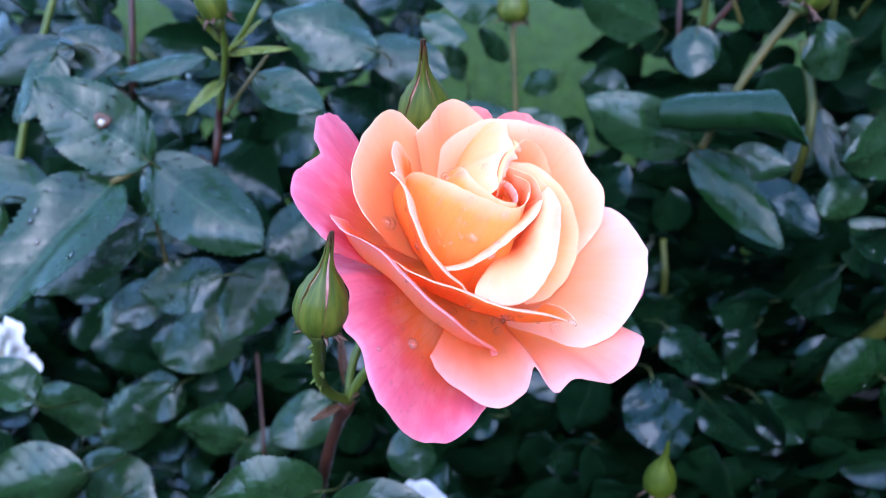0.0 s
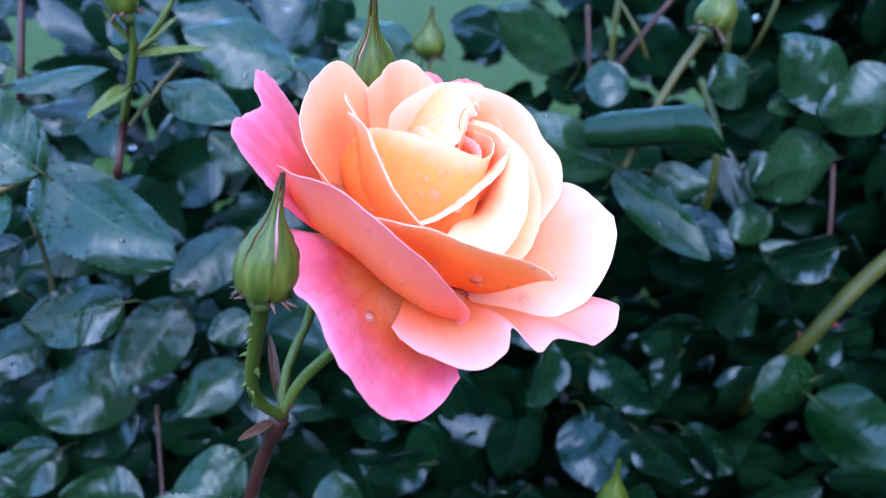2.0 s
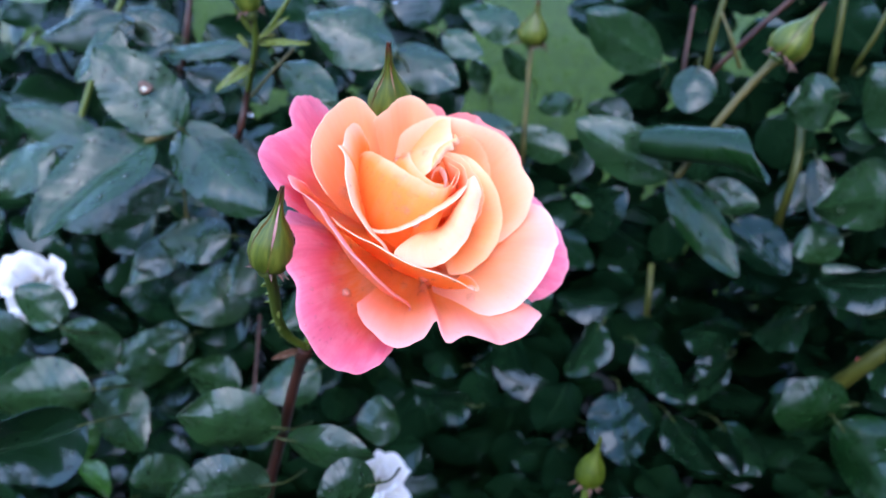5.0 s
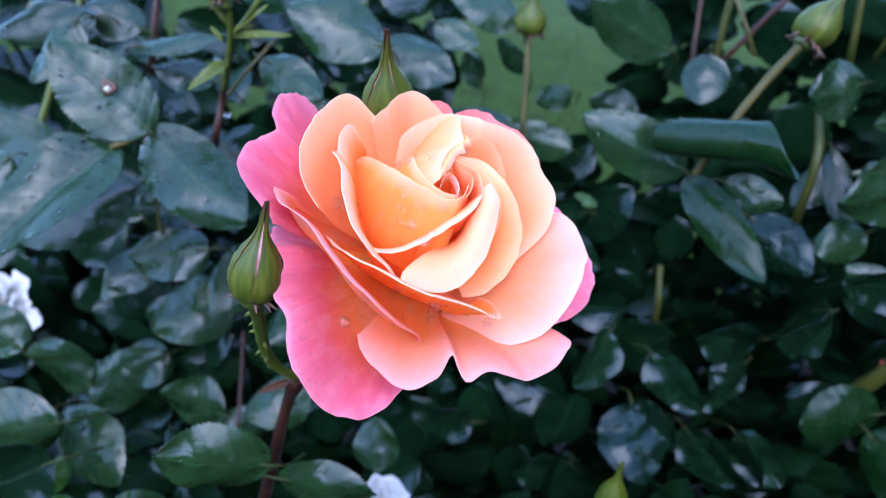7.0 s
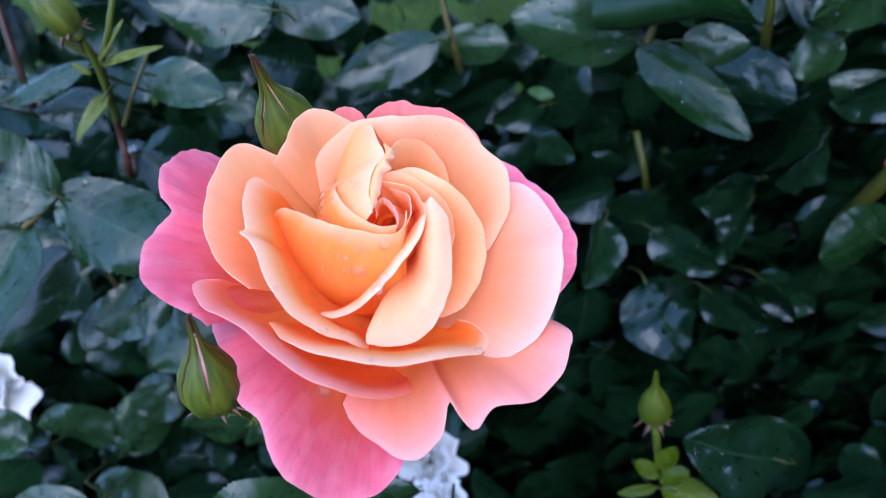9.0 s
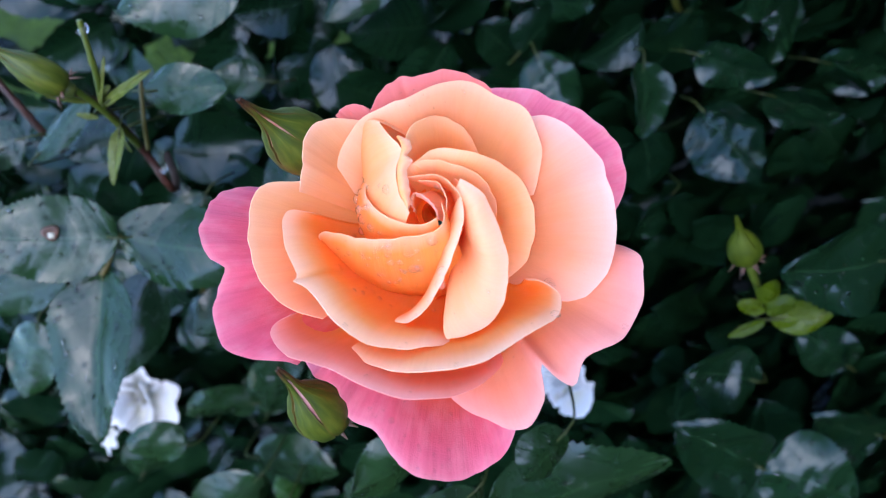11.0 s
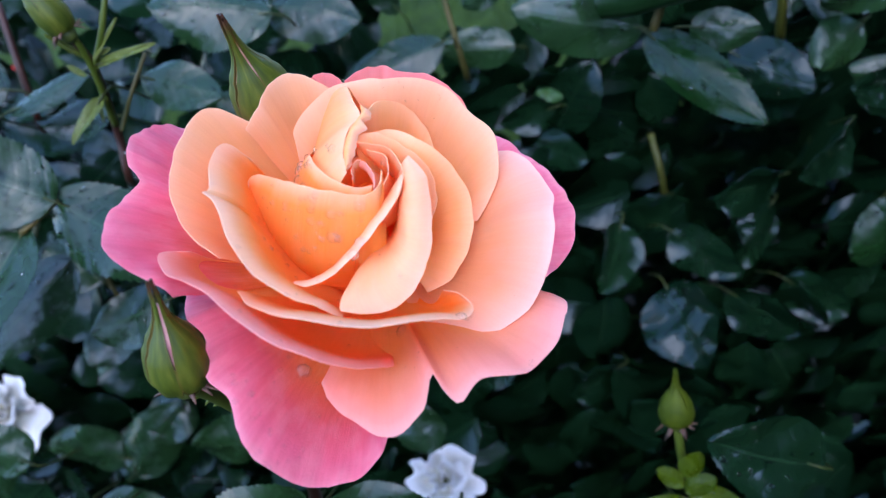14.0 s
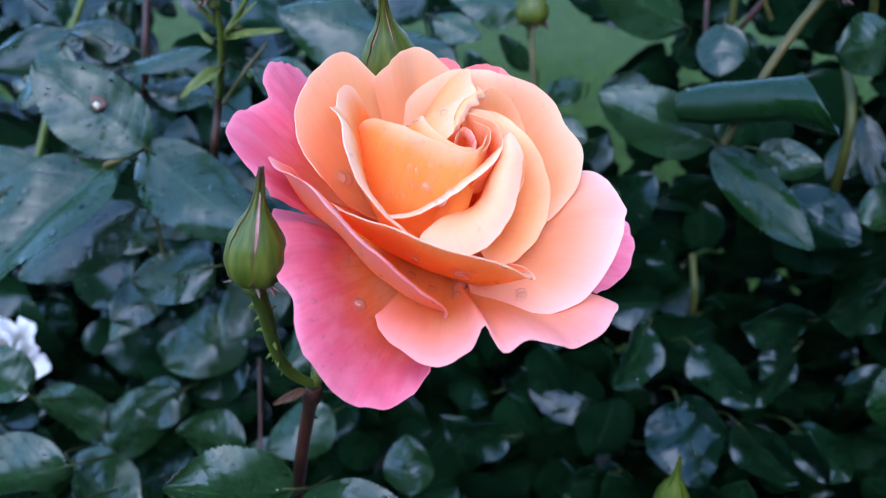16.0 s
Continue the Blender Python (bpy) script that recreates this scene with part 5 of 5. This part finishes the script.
drop((0.0075, 0.1507, 0.8665), (-0.33, -0.95, 0.01), 0.0002)
drop((0.0092, 0.1502, 0.8686), (-0.27, -0.96, -0.00), 0.0003)
drop((0.0046, 0.1516, 0.8760), (-0.40, -0.91, 0.06), 0.0004)
drop((-0.0050, 0.1498, 0.8707), (0.98, 0.14, 0.11), 0.0004)
drop((0.0139, 0.1494, 0.8693), (-0.21, -0.98, 0.00), 0.0004)
drop((0.0003, 0.1540, 0.8519), (0.67, 0.33, 0.66), 0.0002)
drop((-0.0021, 0.1564, 0.8542), (0.88, 0.15, 0.45), 0.0005)
drop((0.0079, 0.1506, 0.8663), (-0.32, -0.95, 0.00), 0.0003)
drop((-0.0030, 0.1510, 0.8589), (0.91, 0.24, 0.32), 0.0004)
drop((-0.0013, 0.1549, 0.8762), (-0.58, -0.80, 0.17), 0.0002)
drop((0.0034, 0.1508, 0.8509), (0.55, 0.43, 0.72), 0.0004)
drop((0.0083, 0.1505, 0.8708), (-0.37, -0.93, 0.06), 0.0002)
drop((0.0135, 0.1460, 0.8675), (-0.33, -0.22, 0.92), 0.0003)
drop((0.0035, 0.1524, 0.8499), (0.55, 0.38, 0.75), 0.0005)
drop((-0.0041, 0.1525, 0.8613), (0.95, 0.22, 0.21), 0.0005)
drop((0.0065, 0.1624, 0.8767), (-0.64, -0.22, 0.74), 0.0006)
drop((-0.0062, 0.1719, 0.8636), (0.94, -0.15, 0.31), 0.0006)
drop((0.0042, 0.1628, 0.8775), (-0.76, -0.17, 0.63), 0.0006)
drop((0.0053, 0.1691, 0.8771), (-0.64, 0.12, 0.76), 0.0005)
drop((0.0058, 0.1638, 0.8767), (-0.64, -0.33, 0.70), 0.0003)
drop((0.0039, 0.1586, 0.8732), (-0.71, -0.60, 0.36), 0.0005)
drop((0.0011, 0.1673, 0.8747), (-0.76, -0.01, 0.65), 0.0006)
drop((0.0026, 0.1649, 0.8762), (-0.77, -0.22, 0.60), 0.0005)
drop((0.0058, 0.1602, 0.8783), (-0.74, -0.42, 0.53), 0.0004)
drop((0.0092, 0.1647, 0.8797), (-0.55, -0.22, 0.81), 0.0004)
drop((0.0028, 0.1798, 0.8730), (0.14, -0.99, -0.06), 0.0006)
drop((0.0025, 0.1715, 0.8751), (-0.48, 0.35, 0.80), 0.0006)
drop((0.0049, 0.1641, 0.8760), (-0.68, -0.31, 0.67), 0.0005)
drop((0.0045, 0.1734, 0.8755), (-0.71, 0.22, 0.67), 0.0005)
drop((-0.0055, 0.1387, 0.8384), (0.77, -0.17, 0.62), 0.0004)
drop((-0.0123, 0.1165, 0.8413), (0.75, -0.38, 0.53), 0.0004)
drop((-0.0082, 0.1384, 0.8415), (0.74, -0.11, 0.66), 0.0004)
drop((-0.0109, 0.1180, 0.8404), (0.81, -0.31, 0.50), 0.0003)
drop((-0.0100, 0.1214, 0.8409), (0.82, -0.25, 0.52), 0.0004)
drop((-0.0082, 0.1391, 0.8416), (0.74, -0.11, 0.66), 0.0004)
drop((-0.0023, 0.1322, 0.8334), (0.67, -0.14, 0.73), 0.0003)
drop((-0.0081, 0.1206, 0.8375), (0.80, -0.24, 0.55), 0.0003)
drop((-0.0128, 0.1171, 0.8424), (0.70, -0.38, 0.61), 0.0003)
drop((-0.0041, 0.1357, 0.8360), (0.73, -0.16, 0.66), 0.0003)
drop((-0.0073, 0.1424, 0.8413), (0.68, -0.14, 0.72), 0.0003)
drop((-0.0097, 0.1189, 0.8390), (0.81, -0.30, 0.51), 0.0004)
drop((-0.0135, 0.1260, 0.8460), (0.65, -0.12, 0.75), 0.0004)
drop((-0.0131, 0.1189, 0.8437), (0.67, -0.28, 0.69), 0.0004)
drop((-0.0141, 0.1250, 0.8464), (0.64, -0.20, 0.74), 0.0003)
drop((-0.0087, 0.1244, 0.8397), (0.85, -0.17, 0.50), 0.0003)
drop((-0.0015, 0.1233, 0.8652), (0.65, 0.38, 0.66), 0.0003)
drop((-0.0082, 0.1287, 0.8695), (0.70, 0.35, 0.62), 0.0004)
drop((0.0096, 0.1241, 0.8657), (0.33, 0.26, 0.91), 0.0004)
drop((-0.0101, 0.1424, 0.8444), (0.77, -0.13, 0.63), 0.0004)
drop((0.0022, 0.1431, 0.8403), (0.28, 0.06, 0.96), 0.0004)
drop((-0.0098, 0.1536, 0.8503), (0.65, 0.19, 0.73), 0.0003)
drop((0.0060, 0.1350, 0.8463), (-0.37, -0.64, -0.68), 0.0003)
drop((0.0033, 0.1411, 0.8632), (-0.08, -0.55, 0.83), 0.0004)
drop((-0.0036, 0.1427, 0.8581), (-0.50, -0.57, -0.65), 0.0004)
drop((0.0000, 0.1314, 0.8689), (0.80, -0.12, 0.59), 0.0004)
drop((-0.0135, 0.1464, 0.8474), (0.68, -0.05, 0.73), 0.0003)
drop((-0.0018, 0.1537, 0.8438), (0.58, 0.01, 0.81), 0.0004)
drop((-0.0121, 0.1344, 0.8456), (0.83, -0.10, 0.56), 0.0003)
drop((-0.0096, 0.1523, 0.8504), (0.65, 0.19, 0.73), 0.0005)
drop((0.0265, 0.1793, 0.8787), (0.23, -0.96, -0.19), 0.0003)
drop((0.0240, 0.1862, 0.8807), (0.02, -1.00, 0.04), 0.0002)
drop((0.0227, 0.1780, 0.8838), (0.24, -0.97, 0.03), 0.0002)
drop((0.0340, 0.1805, 0.8778), (0.04, -1.00, 0.05), 0.0003)
drop((0.0211, 0.1857, 0.8826), (0.52, -0.85, -0.07), 0.0003)
drop((0.0293, 0.1799, 0.8781), (0.15, -0.98, -0.10), 0.0002)
drop((0.0265, 0.1793, 0.8790), (0.22, -0.96, -0.18), 0.0002)
drop((0.0316, 0.1808, 0.8725), (-0.09, -0.99, -0.10), 0.0002)
drop((0.0228, 0.1864, 0.8822), (0.06, -1.00, 0.07), 0.0002)
drop((0.0341, 0.1804, 0.8769), (0.04, -1.00, 0.04), 0.0003)
drop((0.0263, 0.1790, 0.8838), (0.30, -0.95, 0.10), 0.0003)
drop((0.0268, 0.1791, 0.8824), (0.27, -0.96, -0.02), 0.0003)
drop((-0.0013, 0.1408, 0.8662), (-0.74, -0.49, -0.46), 0.0003)
drop((0.0023, 0.1524, 0.8640), (-0.27, -0.96, -0.08), 0.0003)
drop((0.0111, 0.1379, 0.8616), (0.15, -0.27, 0.95), 0.0002)
drop((0.0074, 0.1508, 0.8671), (-0.29, -0.96, -0.01), 0.0003)
drop((0.0059, 0.1274, 0.8545), (-0.50, -0.61, -0.62), 0.0003)
drop((0.0100, 0.1500, 0.8674), (-0.14, -0.99, -0.05), 0.0003)
drop((-0.0121, 0.1515, 0.8486), (0.86, -0.50, 0.09), 0.0004)
drop((-0.0018, 0.1495, 0.8385), (0.59, -0.31, 0.75), 0.0003)
drop((0.0013, 0.1327, 0.8675), (0.79, -0.09, 0.60), 0.0003)
drop((-0.0049, 0.1344, 0.8572), (-0.70, -0.59, -0.41), 0.0003)
drop((-0.0052, 0.1566, 0.8626), (-0.96, -0.16, -0.23), 0.0003)
drop((0.0195, 0.1393, 0.8610), (0.23, -0.59, 0.77), 0.0004)
drop((0.0156, 0.1470, 0.8616), (-0.29, 0.20, 0.94), 0.0003)
drop((0.0102, 0.1327, 0.8472), (-0.25, -0.63, -0.74), 0.0004)


def hanging_drop(place, r):
    """A bead of rain hanging from a shoot."""
    ob = drop(place, (0, 0, -1), r)
    ob["label"] = "clear bead of rain hanging from a green shoot"


hanging_drop((-0.0678, 0.2789, 0.9021), 0.0022)
hanging_drop((-0.0903, 0.2784, 0.8443), 0.0018)
hanging_drop((-0.0340, 0.3401, 0.8922), 0.002)

def spatter(ob, n, u, v, seed, small=0.0002, large=0.0007, outer=True):
    """Beads of rain scattered over a stretch of a petal, on its outer or its inner face."""
    rr = random.Random(seed)
    side = 65
    for _ in range(n):
        i, j = int(side * rr.uniform(*u)), int(23 * rr.uniform(*v))
        p = ob.data.vertices[j * side + i].co
        q = ob.data.vertices[j * side + i + 65 * 23].co
        out = Vector((p.x, p.y, 0))
        d = (p - q) if ((p - q).dot(out) > 0) == outer else (q - p)
        d = (ROSE.to_3x3() @ d).normalized()
        drop(ROSE @ p + d * 0.0004, d, small + (large - small) * rr.random() ** 2.5)


spatter(APRICOT, 26, (0.2, 0.75), (0.62, 0.93), 3)
spatter(AMBER, 8, (0.1, 0.6), (0.8, 0.97), 5, 0.00015, 0.0004)
spatter(LOWER_PINK, 12, (0.1, 0.8), (0.6, 0.97), 8, 0.00012, 0.0003, False)
spatter(SALMON, 12, (0.1, 0.8), (0.6, 0.97), 9, 0.00012, 0.0003, False)

# ---- white roses ----
def small_rose(place, facing, size, label, tint="white"):
    w = thing(tint + "_rose", upright(place, Vector(place) + Vector(facing)), label, "rose", "white roses" if tint == "white" else "")
    rr = random.Random(int(place[0] * 1000))
    for k in range(11):
        s = k / 10
        a = k * 2.4
        r = (0.08 + 0.92 * s) * size
        hgt = size * (0.85 - 0.55 * s * s)
        half = 1.0 + 0.25 * rr.random() - 0.3 * s
        rim = []
        for q in range(7):
            u = -1 + q / 3
            rad = r * (1 - 0.18 * u * u) * rr.uniform(0.82, 1.18)
            rim.append((rad * math.cos(a + u * half), rad * math.sin(a + u * half), hgt * (1 - 0.3 * u * u) * rr.uniform(0.9, 1.1)))
        petal(rim, 0.8, size * 0.1, size * rr.uniform(0.25, 0.45), 78 - 85 * s + rr.uniform(-18, 18), tint, owner=w, ruffle=size * 0.05)
    part("receptacle", lathe([(0.001, -0.008), (0.003, -0.006), (0.0035, -0.001), (0.002, 0.003)], 16), SEPAL, w)
    return w


small_rose((-0.2917, 0.3214, 0.6869), (-0.3, -0.5, 0.8), 19, "smaller white rose crowding against a fuller one")
small_rose((-0.2560, 0.3180, 0.6962), (0.2, -0.6, 0.75), 27, "white rose in full bloom, slightly ragged")
small_rose((-0.0167, 0.2568, 0.6388), (0.2, -0.5, 0.8), 20, "white rose with loose curling petals")
small_rose((-0.0110, 0.2304, 0.6350), (-0.1, -0.4, 0.9), 18, "white rose half hidden among dark leaves")

RED = (-1.53, 2.6, 0.32)
small_rose(RED, (0.0, -0.6, 0.8), 36, "small red rose far behind on the lawn", "red")
c = cane("thin green stalk holding up a red rose", "")
stem(c, [(RED[0], RED[1] + 0.01, 0.0), (RED[0] + 0.02, RED[1] + 0.02, 0.16), (RED[0], RED[1] + 0.005, 0.318)], 0.003, 0.0022, GREEN_STEM)

# ---- the depth of the bush ----
def foliage(seed, n, near, far, gaps, half, low, high, block=None):
    """Many smaller leaves behind the canes, facing up and out, with gaps where the lawn shows."""
    r = random.Random(seed)
    shapes = [leaf_sheet(40 + k, 0.2, 0.4 if k % 2 else -0.5, 0.25, 12, 6, True, 0.06) for k in range(7)]
    verts, faces, uvs = [], [], []
    made = 0
    while made < n:
        y = r.uniform(near, far)
        x, z = r.uniform(-half, half) * y, r.uniform(low, high) * y
        if any(((x / y - gx) / gw) ** 2 + ((z / y - gz) / gh) ** 2 < 1 for gx, gz, gw, gh in gaps):
            continue
        if z / y > 0.15 and r.random() < (0.5 if x < 0.25 * y else 0.25):
            continue
        made += 1
        p = PLAN @ Vector((x * METRES, y * METRES, z * METRES))
        if block:
            p = Vector((r.uniform(*block[0:2]), r.uniform(*block[2:4]), r.uniform(*block[4:6])))
        nrm = (OUTWARD + Vector((r.gauss(0, 0.4), r.gauss(0, 0.3), r.gauss(-0.46 + 0.68 * min(max(0.5 - 4 * p.x, 0), 1), 0.32)))).normalized()
        along = Vector((r.gauss(0, 1), r.gauss(0, 0.6), r.gauss(-0.3, 0.6)))
        along = (along - nrm * along.dot(nrm)).normalized()
        side = along.cross(nrm)
        length = r.uniform(0.028, 0.052)
        width = length * r.uniform(0.65, 0.85)
        sp, su = shapes[made % 7]
        i0 = len(verts)
        nc = len(sp[0])
        for row, urow in zip(sp, su):
            for (a, b, d), q in zip(row, urow):
                verts.append(tuple(p + side * a * width + along * (b - 0.5) * length + nrm * d * width))
                uvs.append(q)
        for a in range(len(sp) - 1):
            for b in range(nc - 1):
                faces.append((i0 + a * nc + b, i0 + a * nc + b + 1, i0 + (a + 1) * nc + b + 1, i0 + (a + 1) * nc + b))
    me = bpy.data.meshes.new("foliage")
    me.from_pydata(verts, [], faces)
    layer = me.uv_layers.new(name="UVMap")
    for loop in me.loops:
        layer.data[loop.index].uv = uvs[loop.vertex_index]
    me.polygons.foreach_set("use_smooth", [True] * len(me.polygons))
    return me


# box right of the view, filled with added leaves that cut off eastern sky
RIGHT_SHADER = (0.34, 0.8, 0.12, 0.62, 0.5, 1.0)
GAPS = [(0.08, 0.3, 0.11, 0.12), (0.14, 0.26, 0.08, 0.09), (0.26, 0.33, 0.04, 0.05), (0.52, 0.28, 0.04, 0.06), (0.12, 0.05, 0.02, 0.05), (0.34, 0.18, 0.025, 0.045), (0.38, 0.34, 0.03, 0.05), (0.5, 0.1, 0.02, 0.045), (0.2, 0.17, 0.02, 0.05), (0.02, 0.2, 0.03, 0.05), (-0.42, 0.33, 0.06, 0.07), (-0.3, 0.2, 0.02, 0.04), (0.09, 0.46, 0.14, 0.1)]
# LEAF[4] carries the shade of the bush's depth in its near-black base colour
tagged(part("foliage", foliage(7, 4800, 0.98, 1.6, GAPS, 1.0, -0.8, 0.62), LEAF[4]), "dense rose leaves in the depth of the bush, shade put into their green", "foliage", kind="stuff")
tagged(part("foliage", foliage(11, 2600, 1.25, 2.0, [], 0.9, -1.0, 0.0), LEAF[4]), "dense rose leaves low at the back of the bush, coloured dark for shade", "foliage", kind="stuff")
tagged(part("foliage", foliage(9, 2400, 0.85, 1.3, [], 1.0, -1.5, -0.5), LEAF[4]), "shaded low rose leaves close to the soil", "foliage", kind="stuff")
# out of view: added only to shade and darken the right-hand leaves
tagged(part("foliage", foliage(13, 1500, 1.0, 1.5, [], 0.1, -0.1, 0.1, RIGHT_SHADER), LEAF[4]), "unseen rose leaves added beside the bush to shade its right side", "foliage", kind="stuff")
